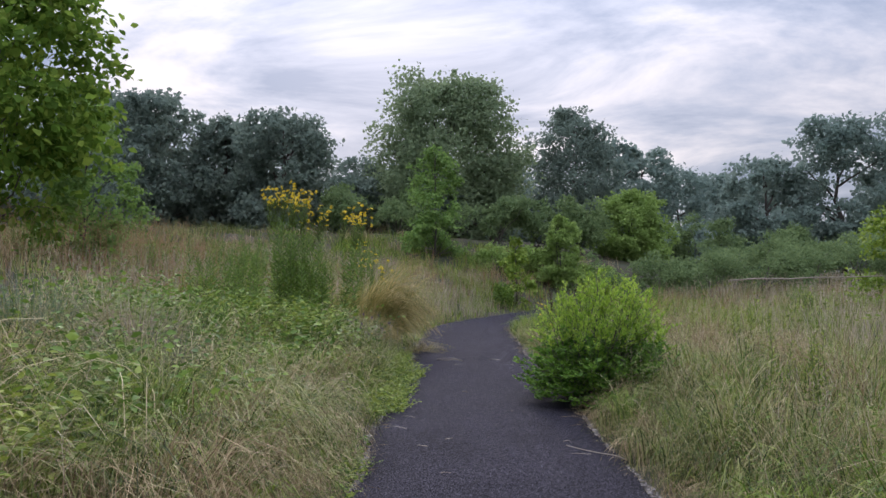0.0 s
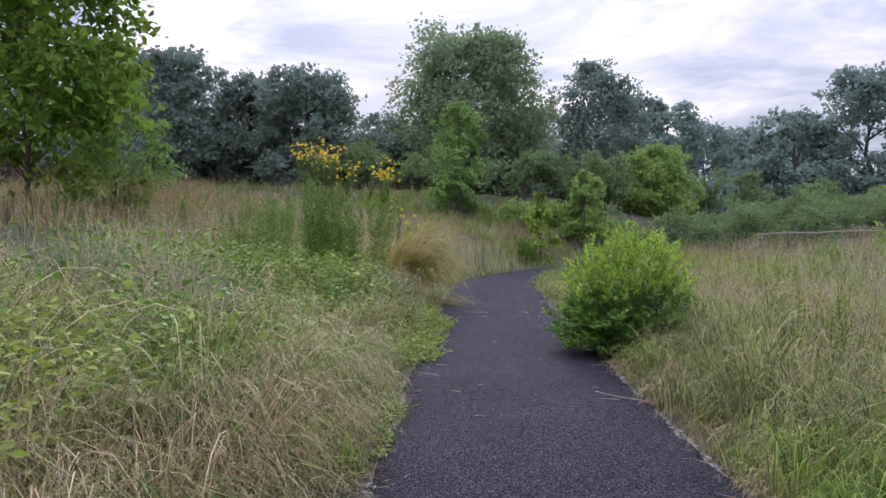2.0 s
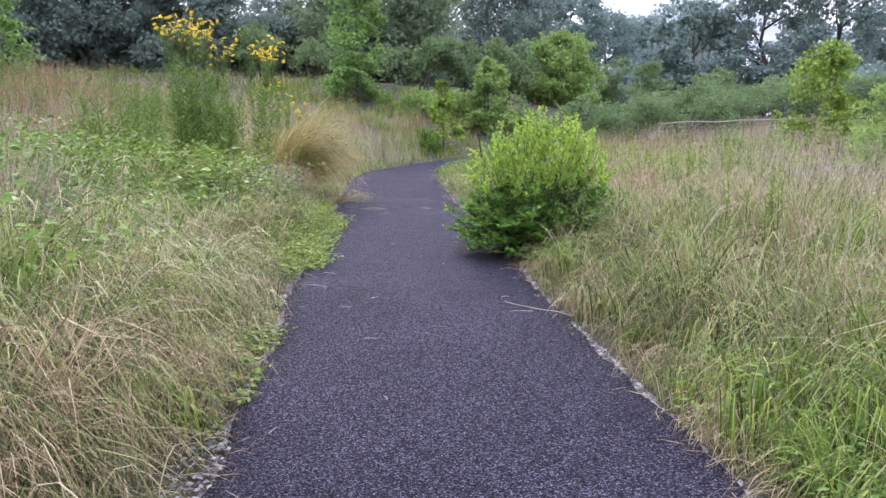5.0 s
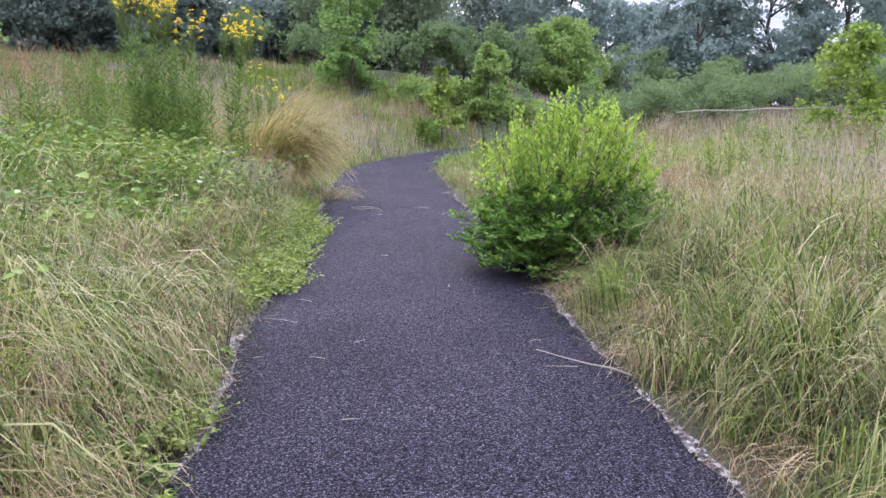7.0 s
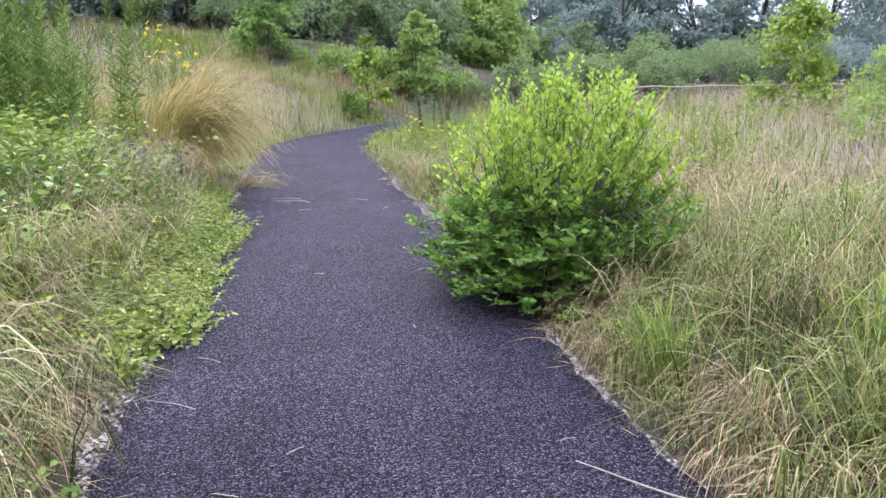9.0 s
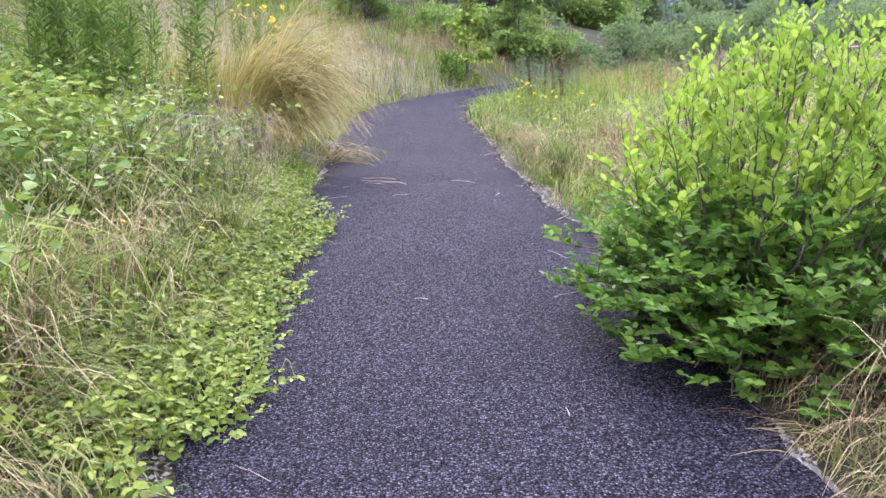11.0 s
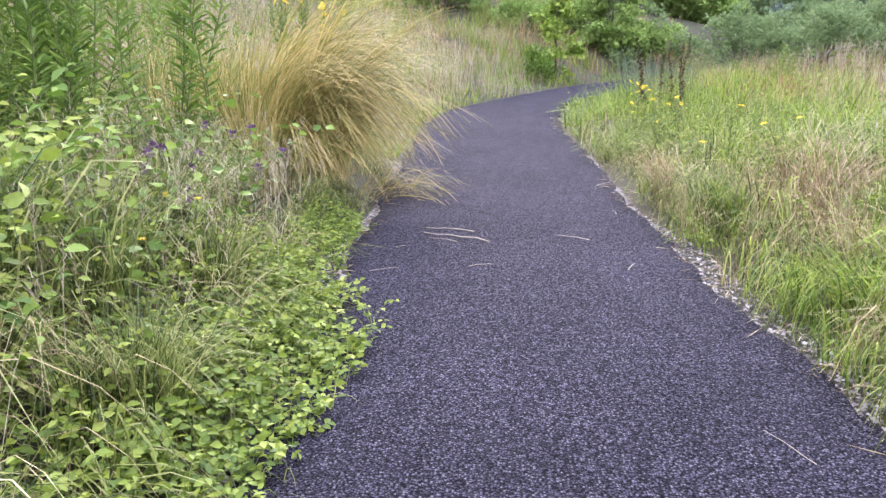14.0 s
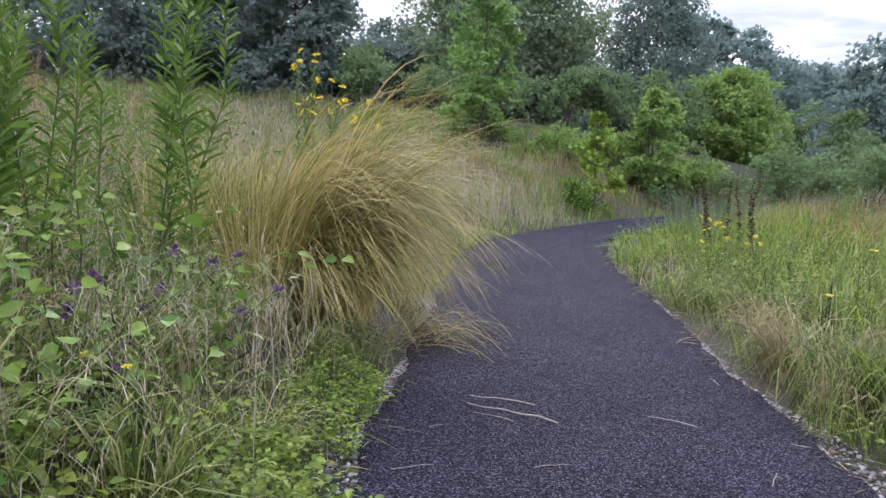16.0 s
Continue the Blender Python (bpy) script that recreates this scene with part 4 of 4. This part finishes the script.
def fan(count, per, low, high, wid, wander=0.16):
    """Combed locks that leave the crown low towards the path or rise and sweep out over it."""
    e = RNG.uniform(low, high, count)
    c = tuft_base(count, 0.42, 0.5, -0.25, -0.35)
    c[:, 0] -= 0.2 * e
    i = np.repeat(np.arange(count), per)
    k = len(i)
    b = c[i] + RNG.normal(0, 0.07, (k, 3)) * np.array([1, 1, 0])
    b[:, 2] = land(b[:, 0] + TX, b[:, 1] + TY) - tz
    reach = np.interp(e, [0, 0.5, 1], [1.05, 1.35, 1.4]) * RNG.uniform(0.8, 1.1, count)
    rise = np.interp(e, [0, 0.5, 1], [0.4, 0.95, 1.5]) * RNG.uniform(0.85, 1.15, count)
    crest = np.interp(e, [0, 0.45, 1], [0.5, 0.56, 0.95]) + RNG.uniform(-0.02, 0.08, count)
    head = np.interp(e, [0, 1], [-0.7, -0.05]) + RNG.normal(0, 0.3, count)
    return arcs(b, reach[i] * RNG.uniform(0.7, 1.12, k), rise[i] * RNG.uniform(0.8, 1.12, k), crest[i] + RNG.uniform(-0.03, 0.05, k), head[i] + RNG.normal(0, wander, k), RNG.uniform(*wid, k), 9)


part("arching_foliage", fan(60, 24, 0.0, 0.5, (0.007, 0.014), 0.12), M_GOLD, root, "golden blades arching down to the asphalt", kind="stuff")
part("sweeping_foliage", fan(48, 22, 0.4, 1.0, (0.006, 0.013), 0.16), M_GOLD, root, "olive-gold blades sweeping up and out", kind="stuff")
n = 600
part("side_foliage", arcs(tuft_base(n, 0.7, 0.6, -1.05, 0.0), RNG.uniform(0.3, 0.9, n), RNG.uniform(0.5, 1.1, n), RNG.uniform(0.6, 1.0, n), -0.3 + RNG.normal(0, 0.9, n), RNG.uniform(0.005, 0.010, n)), M_GOLD, root, "yellow-green blades standing beside the bow", kind="stuff")
n = 200
part("upright_foliage", blades(tuft_base(n, 0.6, 0.6, -0.8, -0.1), RNG.uniform(0.9, 1.4, n), RNG.uniform(0.005, 0.010, n), RNG.normal(-0.3, 0.7, n), RNG.uniform(0.15, 0.6, n), RNG.uniform(0.03, 0.3, n), 6), M_GOLD, root, "upright yellow-green blades", kind="stuff")
n = 130
part("trailing_foliage", arcs(tuft_base(n, 0.25, 0.45, 0.55, -0.4), RNG.uniform(0.4, 0.75, n), RNG.uniform(0.06, 0.25, n), RNG.uniform(0.5, 0.56, n), -0.4 + RNG.normal(0, 0.3, n), RNG.uniform(0.005, 0.009, n)), M_GOLD, root, "orange-tan tips lying on the path", kind="stuff")
for gx, gy, gn in [(-2.35, 17.4, 200), (-2.75, 18.0, 200), (-2.55, 16.7, 160)]:
    tussock("upright_grass_clump", gx, gy, gn, (0.7, 1.3), (0.006, 0.011), M_GREEN, "upright green grass clump by the golden tussock", 0.22, None, (0.1, 0.55), (0.02, 0.3))
tussock("upright_grass_clump", -2.05, 16.9, 240, (0.8, 1.35), (0.006, 0.012), M_GOLD, "upright yellow-green grass clump before the golden tussock", 0.2, None, (0.1, 0.5), (0.02, 0.25))


# ---- tall leafy stalks, flowers ----
def flower_mesh():
    an = np.arange(10) * 0.6283
    al = np.stack([np.cos(an), np.sin(an), 0.12 + 0 * an], 1)
    at = al * 0.006
    return mesh_from("flower", *join(leaves(at, al, 0.048, 0.021, 0.1), leaves(at[::2] + np.array([0, 0, 0.006]), al[::2] + np.array([0, 0, 1.0]), 0.018, 0.014, 0.1)), M_YELLOW)


FLOWER = flower_mesh()


def stalks(name, x, y, count, height, radius, label, leaf_len, leaf_wid, mat, flower=0, category="wildflower", group="", bloom=None, bloom_label="bright yellow daisy-like flower", bloom_size=1.0, even=False):
    """A stand of upright leafy stems, some topped with flower heads."""
    root = thing(name, (x, y, float(land(x, y))), label, category, group)
    for i in range(count):
        a, q = RNG.uniform(0, 6.28), radius * RNG.uniform(0, 1) ** 0.5
        bx, by = q * math.cos(a), q * math.sin(a)
        bz = float(land(x + bx, y + by)) - float(land(x, y)) - 0.03
        h = height * (RNG.uniform(0.93, 1.02) if even else RNG.uniform(0.72, 1.05))
        top = np.array([bx + RNG.normal(0, 0.09) * h, by + RNG.normal(0, 0.09) * h, bz + h])
        p = bent((bx, by, bz), top, 0, 6, 0.015)
        twigs = [tube(p, np.linspace(0.006, 0.0025, 6), 5)]
        k = int(h * 58)
        t = np.linspace(0.12, 0.99, k)
        at = np.stack([np.interp(t, np.linspace(0, 1, 6), p[:, c]) for c in range(3)], 1)
        an = np.arange(k) * 2.4 + i
        al = np.stack([np.cos(an), np.sin(an), 0.35 + 0.6 * t], 1)
        sz = leaf_len * (0.65 + 0.6 * np.sin(np.pi * np.clip(t, 0, 0.9))) * RNG.uniform(0.8, 1.2, k)
        heads = [top + RNG.normal(0, 0.1, 3) * np.array([1, 1, 0.9]) + np.array([0, 0, 0.03]) for j in range(flower)]
        stem = part("stem", join(*twigs), M_STEM, root, smooth=True)
        for c in heads:
            part("flower_stalk", tube(bent(p[4], c, 0.02, 4), 0.002, 4), M_STEM, stem, smooth=True)
        part("foliage", leaves(at, al, sz, sz * leaf_wid, 0.3, 0.35), mat, stem)
        for c in heads:
            f = new("flower", bloom or FLOWER)
            f.parent = stem
            f.matrix_basis = pose(*c, RNG.normal(25, 30), RNG.normal(0, 30), RNG.uniform(0, 360)) @ Matrix.Scale(bloom_size, 4)
            tagged(f, bloom_label)
    return root


stalks("tall_sunflower", -2.3, 15.9, 6, 2.42, 0.22, "tall wild sunflower with yellow blooms above the grass", 0.1, 0.18, M_FORB, 10, bloom_size=0.68, even=True)
stalks("tall_sunflower", -2.9, 15.6, 9, 2.42, 0.36, "tall wild sunflower with a broad head of yellow blooms", 0.1, 0.18, M_FORB, 13, bloom_size=0.68, even=True)
stalks("tall_goldenrod", -2.8, 15.1, 34, 1.8, 0.55, "stand of tall leafy goldenrod not yet in flower", 0.1, 0.15, M_FORB)
stalks("tall_goldenrod", -3.9, 14.6, 22, 1.5, 0.5, "stand of tall leafy goldenrod on the bank", 0.085, 0.15, M_FORB)
stalks("tall_goldenrod", -4.6, 17.4, 12, 1.7, 0.5, "stand of tall leafy goldenrod behind the sunflowers", 0.085, 0.15, M_FORB)
stalks("yellow_wildflower", -2.5, 19.3, 6, 1.85, 0.16, "slender yellow wildflowers above the golden tussock", 0.07, 0.22, M_FORB, 3, bloom_size=0.75)
stalks("yellow_wildflower", -2.15, 19.3, 5, 1.7, 0.14, "slender yellow wildflowers above the golden tussock", 0.07, 0.22, M_FORB, 3, bloom_size=0.75)
stalks("yellow_wildflower", -1.6, 14.0, 3, 0.55, 0.3, "low yellow wildflowers among leaves by the path", 0.05, 0.3, M_FORB_LIGHT, 1, bloom_size=0.36)
stalks("yellow_wildflower", -1.5, 12.3, 4, 0.5, 0.4, "low yellow wildflowers among leaves by the path", 0.05, 0.3, M_FORB_LIGHT, 1, bloom_size=0.36)
stalks("yellow_wildflower", 2.0, 17.0, 4, 0.8, 0.5, "sparse yellow wildflowers in the field", 0.05, 0.3, M_FORB_LIGHT, 1, bloom_size=0.55)
stalks("yellow_wildflower", 1.7, 20.5, 7, 0.8, 0.3, "small yellow-flowered weed by the path edge", 0.05, 0.3, M_FORB_LIGHT, 2, bloom_size=0.6)


def tuft_mesh():
    al = unit(RNG.normal(0, 1, (26, 3)) + np.array([0, 0, 0.8]))
    return mesh_from("flower", *leaves(al * 0.006, al, 0.03, 0.009, 0.1), M_PURPLE)


TUFT = tuft_mesh()
stalks("ironweed", -1.6, 15.0, 4, 0.72, 0.16, "thin ironweed with small purple flower tufts", 0.06, 0.2, M_STEM, 2, bloom=TUFT, bloom_label="purple flower tuft")
stalks("ironweed", -1.75, 14.5, 3, 0.55, 0.16, "thin ironweed with small purple flower tufts", 0.06, 0.2, M_STEM, 2, bloom=TUFT, bloom_label="purple flower tuft")
stalks("leafy_weed", 1.0, 33.4, 16, 0.95, 0.45, "dark leafy weed at the bend of the path", 0.13, 0.4, M_FORB)
stalks("tall_goldenrod", 4.6, 15.2, 12, 1.0, 0.5, "slender leafy stalks in the open field", 0.08, 0.2, M_FORB_LIGHT)
stalks("tall_goldenrod", 3.0, 9.8, 7, 1.05, 0.25, "slender leafy stalks in the open field", 0.07, 0.15, M_FORB_LIGHT)
stalks("tall_goldenrod", -2.6, 11.4, 9, 0.9, 0.4, "young leafy goldenrod on the bank", 0.09, 0.22, M_FORB)


def leaf_mat(name, area, n, hgt, size, mat, label, gap=0.05, lobed=0.6, edge=None, patch=None, far=False):
    """Low leafy ground cover."""
    x, y = spread(n, *area)
    keep = outside(x, y, gap)
    if patch is not None:
        keep &= field_noise(x, y, patch[0], patch[2]) > patch[1]
    x, y = x[keep], y[keep]
    if edge:
        k = off_path(x, y) < edge
        x, y = x[k], y[k]
    mound = 0.5 + 0.5 * field_noise(x, y, 1.6, 1.0)
    p = on_land(x, y)
    k = len(x)
    p[:, 2] += RNG.uniform(0.25, 1.0, k) * hgt * (0.45 + 0.9 * mound) * np.clip(0.4 + off_path(x, y), 0.4, 1)
    al = RNG.normal(0, 1, (k, 3)); al[:, 2] = RNG.uniform(-0.3, 0.5, k)
    s = RNG.uniform(0.6, 1.3, k) * size
    stuff(name, (kites if far else leaves)(p, al, s, s * lobed), mat, label, "ground cover")


def forbs(name, n, area, hgt, size, mat, label, gap=0.08, per=4, nodes=8, broad=0.6, patch=None, reach=0.8):
    """Leafy weeds: spreading stems with leaves standing out on both sides."""
    cx, cy = spread(n, *area)
    keep = outside(cx, cy, gap)
    if patch is not None:
        keep &= field_noise(cx, cy, patch[0], patch[2]) + RNG.normal(0, 0.08, n) > patch[1]
    cx, cy = cx[keep], cy[keep]
    m = len(cx)
    h = RNG.uniform(*hgt, m) * np.clip(0.45 + 0.7 * off_path(cx, cy), 0.45, 1.0)
    i = np.repeat(np.arange(m), per)
    k = len(i)
    base = on_land(cx[i] + RNG.normal(0, 0.02, k), cy[i] + RNG.normal(0, 0.02, k))
    head = RNG.uniform(0, 6.28, k)
    sh, sr = h[i] * RNG.uniform(0.6, 1.1, k), h[i] * reach * RNG.uniform(0.3, 1.1, k)
    d = np.stack([np.cos(head), np.sin(head), 0 * head], 1)
    stem = arcs(base, sr, sh, np.full(k, 1.05), head, np.full(k, 0.004), 4)
    j = np.repeat(np.arange(k), nodes)
    t = np.tile(np.linspace(0.3, 1.0, nodes), k)
    p = base[j] + d[j] * (sr[j] * t ** 1.15)[:, None]
    p[:, 2] += sh[j] * (1 - (1 - t / 1.05) ** 2)
    side = np.stack([-d[j][:, 1], d[j][:, 0], 0 * t], 1) * np.where(np.tile(np.arange(nodes), k) % 2, 1.0, -1.0)[:, None]
    al = side + d[j] * (0.2 + 0.9 * t)[:, None] + RNG.normal(0, 0.35, (len(j), 3)) + np.array([0, 0, 0.1])
    ls = size * RNG.uniform(0.65, 1.25, len(j)) * (1.15 - 0.4 * t)
    stuff(name, join(stem, leaves(p, al, ls, ls * broad, 0.3, 0.36)), mat, label, "ground cover")


forbs("leafy_ground_cover", 520, (-2.4, -0.8, 10.4, 15.0), (0.26, 0.48), 0.05, M_FORB_LIGHT, "leafy green weeds creeping to the path edge", 0.02, 3, 7, 0.55)
forbs("leafy_ground_cover", 420, (-1.35, -0.66, 10.8, 14.6), (0.2, 0.42), 0.04, M_FORB_LIGHT, "small-leaved weeds spilling over the asphalt edge", -0.24, 3, 7, reach=1.0)
forbs("leafy_ground_cover", 90, (-1.3, -0.7, 7.0, 8.6), (0.16, 0.34), 0.036, M_LUSH, "fine green weeds at the asphalt edge", 0.02, 3, 6, reach=1.0)
forbs("leafy_ground_cover", 260, (-4.4, -1.6, 10.0, 16), (0.5, 0.9), 0.085, M_FORB, "leafy weeds on the bank", 0.5, 3, 7)
forbs("leafy_ground_cover", 120, (-3.6, -1.9, 12.2, 14.8), (0.5, 0.85), 0.09, M_FORB_LIGHT, "patch of broad light green leaves on the bank", 0.4, 4, 7, broad=0.5)
forbs("leafy_ground_cover", 420, (-6.5, -1.5, 6.6, 13), (0.55, 0.95), 0.075, M_FORB, "clumps of leafy weeds in the grass", 0.5, 3, 7, patch=(0.6, 0.08, 51.0))
forbs("leafy_ground_cover", 110, (-3.4, -1.95, 4.9, 7.0), (0.5, 0.8), 0.09, M_FORB_LIGHT, "large light green leaves among the grass", 0.4, 4, 8, broad=0.42)
forbs("leafy_ground_cover", 70, (-1.25, -0.8, 8.0, 9.6), (0.16, 0.34), 0.045, M_FORB, "dark small-leaved weeds at the path edge", 0.1, 3, 6)
forbs("leafy_ground_cover", 460, (1.0, 4.5, 12.5, 25), (0.4, 0.85), 0.045, M_FORB_LIGHT, "low weeds with small leaves beside the path", 0.2, 3, 7, broad=0.4)
forbs("leafy_ground_cover", 150, (1.5, 3.4, 3.8, 7), (0.3, 0.6), 0.05, M_FORB, "small-leaved green weeds beside the path", 0.15, 4, 7, broad=0.35)
forbs("leafy_ground_cover", 110, (1.9, 5, 7, 12), (0.5, 0.9), 0.045, M_FORB, "small-leaved weeds in the field grass", 0.4, 3, 7, broad=0.3)
forbs("leafy_ground_cover", 190, (-1.5, -0.95, 14.2, 16.4), (0.2, 0.4), 0.036, M_LUSH, "fine bright green weeds by the path edge", 0.04, 3, 7, broad=0.4)
panicles("seeding_grass", 180, (-2.4, -1.2, 13.6, 16.0), (0.5, 0.9), M_MAUVE, "greyish dry seed stalks above the weeds", gap=0.25)

leaf_mat("leafy_ground_cover", (-18, -3, 15, 38), 16000, 1.0, 0.11, M_FORB, "patches of leafy weeds on the hillside", 1.0, 0.4, patch=(0.3, 0.12, 21.0), far=True)
leaf_mat("leafy_ground_cover", (4, 22, 10, 36), 12000, 0.9, 0.1, M_FORB_LIGHT, "patches of leafy weeds in the open field", 1.0, 0.4, patch=(0.3, 0.14, 25.0), far=True)
turf("rusty_grass", 9000, (-16, -2.5, 17, 36), (0.8, 1.3), (0.006, 0.012), M_RUST, "patches of rust-coloured dry grass on the hillside", segs=2, patch=(0.35, 0.1, 31.0), tight=0.2)
turf("rusty_grass", 5000, (3, 18, 24, 40), (0.7, 1.2), (0.008, 0.014), M_RUST, "patches of rust-coloured dry grass in the field", segs=2, patch=(0.3, 0.1, 33.0), tight=0.2)
stand = stalks("goldenrod_stand", -5.0, 20.0, 8, 1.15, 0.35, "small stand of leafy goldenrod in the meadow", 0.09, 0.2, M_FORB, group="goldenrod stands")
for i in range(26):
    gx, gy = float(RNG.uniform(-13, -2.6)), float(RNG.uniform(17.5, 33))
    if i > 18:
        gx, gy = float(RNG.uniform(3.5, 14)), float(RNG.uniform(12, 30))
    copy_thing(stand, pose(gx, gy, float(land(gx, gy)), 0, 0, RNG.uniform(0, 360)) @ Matrix.Scale(float(RNG.uniform(0.7, 1.15)), 4))

# blue-grey grass clumps on the bank and far field
tussock("blue_grass_clump", -4.0, 9.6, 420, (0.7, 1.15), (0.006, 0.011), M_BLUEGRASS, "upright blue-green grass clump on the bank", 0.35, None, (0.05, 0.4), (0.02, 0.2))
tussock("blue_grass_clump", -5.2, 9.2, 380, (0.7, 1.2), (0.006, 0.011), M_BLUEGRASS, "upright blue-green grass clump on the bank", 0.35, None, (0.05, 0.4), (0.02, 0.2))
tussock("grey_grass_clump", -2.75, 9.4, 300, (0.6, 1.05), (0.004, 0.007), M_WITHERED, "dark withered stems standing in the grass of the bank", 0.35, None, (0.1, 0.6), (0.02, 0.3))
tussock("grey_grass_clump", -3.3, 10.2, 420, (0.75, 1.2), (0.004, 0.007), M_MAUVE, "greyish withered grass clump on the bank", 0.4, None, (0.1, 0.5), (0.05, 0.3))
tussock("blue_grass_clump", 3.1, 27.0, 500, (0.8, 1.25), (0.008, 0.014), M_BLUEGRASS, "grey-green grass clump in the field", 0.8, None, (0.05, 0.35), (0.02, 0.2))
tussock("lush_grass_clump", 1.75, 14.6, 360, (0.35, 0.65), (0.007, 0.012), M_LUSH, "bright green grass clump at the path edge", 0.22, None, (0.4, 0.9), (0.2, 0.6))


def scatter(name, kinds, label, group, area, count, gap):
    """Loose clumps of grass: each kind is built once, then copied about the field."""
    made = [tussock(name, -30 - 3 * i, -25, *k[:4], label, *k[4:]) for i, k in enumerate(kinds)]
    for m in made:
        tagged(m, group=group)
    for j in range(count):
        x, y = float(RNG.uniform(area[0], area[1])), float(RNG.uniform(area[2], area[3]))
        if not outside(x, y, gap):
            continue
        towards = 0.0 if x < 0.2 else 180.0
        turn = towards + RNG.normal(0, 35) if off_path(x, y) < 0.8 else RNG.uniform(0, 360)
        s = float(RNG.uniform(0.7, 1.15)) * (0.75 if off_path(x, y) < 0.6 else 1.0)
        o = made[j % len(made)] if j < len(made) else copy_thing(made[j % len(made)], Matrix())
        o.matrix_basis = pose(x, y, float(land(x, y)), 0, 0, turn) @ Matrix.Scale(s, 4)


GREEN_KINDS = [(140, (0.4, 0.85), (0.006, 0.013), M_GREEN, 0.14, 0.0, (0.4, 1.0), (0.52, 0.95), 4, 1.0, True), (140, (0.4, 0.8), (0.006, 0.013), M_LUSH, 0.14, 0.0, (0.4, 1.0), (0.52, 0.9), 4, 1.2, True), (120, (0.5, 0.9), (0.006, 0.012), M_GREEN, 0.12, 0.0, (0.3, 0.8), (0.6, 1.0), 4, 2.0, True)]
STRAW_KINDS = [(140, (0.4, 0.9), (0.004, 0.008), M_STRAW, 0.16, 0.0, (0.5, 1.1), (0.5, 0.75), 4, 0.8, True), (140, (0.5, 1.0), (0.004, 0.008), M_STRAW, 0.14, 0.0, (0.3, 0.9), (0.55, 0.95), 4, 1.4, True)]
scatter("green_grass_clump", GREEN_KINDS, "arching clump of green grass in the meadow", "grass clumps", (-3.6, -0.6, 4, 17), 50, 0.28)
scatter("straw_clump", STRAW_KINDS, "flopped clump of bleached straw", "straw clumps", (-3.6, -0.6, 4, 12.5), 30, 0.3)
scatter("green_grass_clump", GREEN_KINDS, "coarse green grass clump beside the path edge", "grass clumps", (-2.7, -1.05, 10.6, 15.8), 30, 0.2)
scatter("green_grass_clump", GREEN_KINDS, "arching clump of green grass in the field", "grass clumps", (1.0, 4.5, 5, 22), 60, 0.25)
scatter("straw_clump", STRAW_KINDS, "flopped clump of bleached straw in the field", "straw clumps", (1.0, 4.5, 5, 18), 35, 0.3)
for tx, ty, s in [(2.1, 22.3, 1.35), (2.5, 22.4, 1.55)]:
    stalks("dock_stalk", tx, ty, 3, s, 0.1, "dark brown dried dock seed stalks", 0.042, 0.65, M_BROWNHEAD)



def litter(n):
    y = RNG.uniform(4, 24, n)
    side = RNG.uniform(0, 1, n) < 0.5
    off = np.abs(RNG.normal(0.08, 0.12, n)) - 0.06
    x = np.where(side, edge_left(y) - off, edge_right(y) + off)
    p = on_land(x, y)
    p[:, 2] = np.maximum(p[:, 2], 0.0) + RNG.uniform(0.02, 0.045, n)
    a = RNG.uniform(0, 6.28, n)
    stuff("straw_litter", kites(p, np.stack([np.cos(a), np.sin(a), RNG.normal(0, 0.06, n)], 1), RNG.uniform(0.04, 0.18, n), RNG.uniform(0.002, 0.0045, n)), M_STRAW, "dead straw and leaf litter on the path edge", "litter")


litter(1600)


# ---- loose straws and sticks on the path ----
def stick(x, y, ang, length, r, label="dry straw lying on the asphalt path", name="straw"):
    d = np.array([math.cos(ang), math.sin(ang), 0]) * length / 2
    c = np.array([0, 0, r])
    ob = new(name, mesh_from(name, *tube(bent(c - d, c + d, 0.004, 6, 0.01), np.linspace(r, r * 0.5, 6), 5), M_TWIG, True))
    ob.location = (x, y, 0.026)
    tagged(ob, label, "straw" if name == "straw" else "twig")


stick(1.1, 9.2, 2.3, 0.62, 0.005, "long bleached stalk lying at the path edge", "twig")
stick(-0.4, 15.9, 2.7, 0.5, 0.005, "bleached stalk lying on the path", "twig")
stick(-0.45, 16.1, 2.9, 0.35, 0.004)
for i in range(28):
    yy = RNG.uniform(6, 19)
    stick(RNG.uniform(edge_left(yy) + 0.05, edge_right(yy) - 0.05), yy, RNG.uniform(0, 3.14), RNG.uniform(0.06, 0.28), RNG.uniform(0.0015, 0.003))

# bleached pole lying on the grass at the far side of the field
pole = new("fallen_pole", mesh_from("fallen_pole", *tube(bent((7.4, 25.5, 1.30), (14.5, 26.5, 1.45), 0.03, 9, 0.004), np.linspace(0.022, 0.014, 9), 8), M_TWIG, True))
tagged(pole, "long bleached pole held up by the field scrub", "pole")
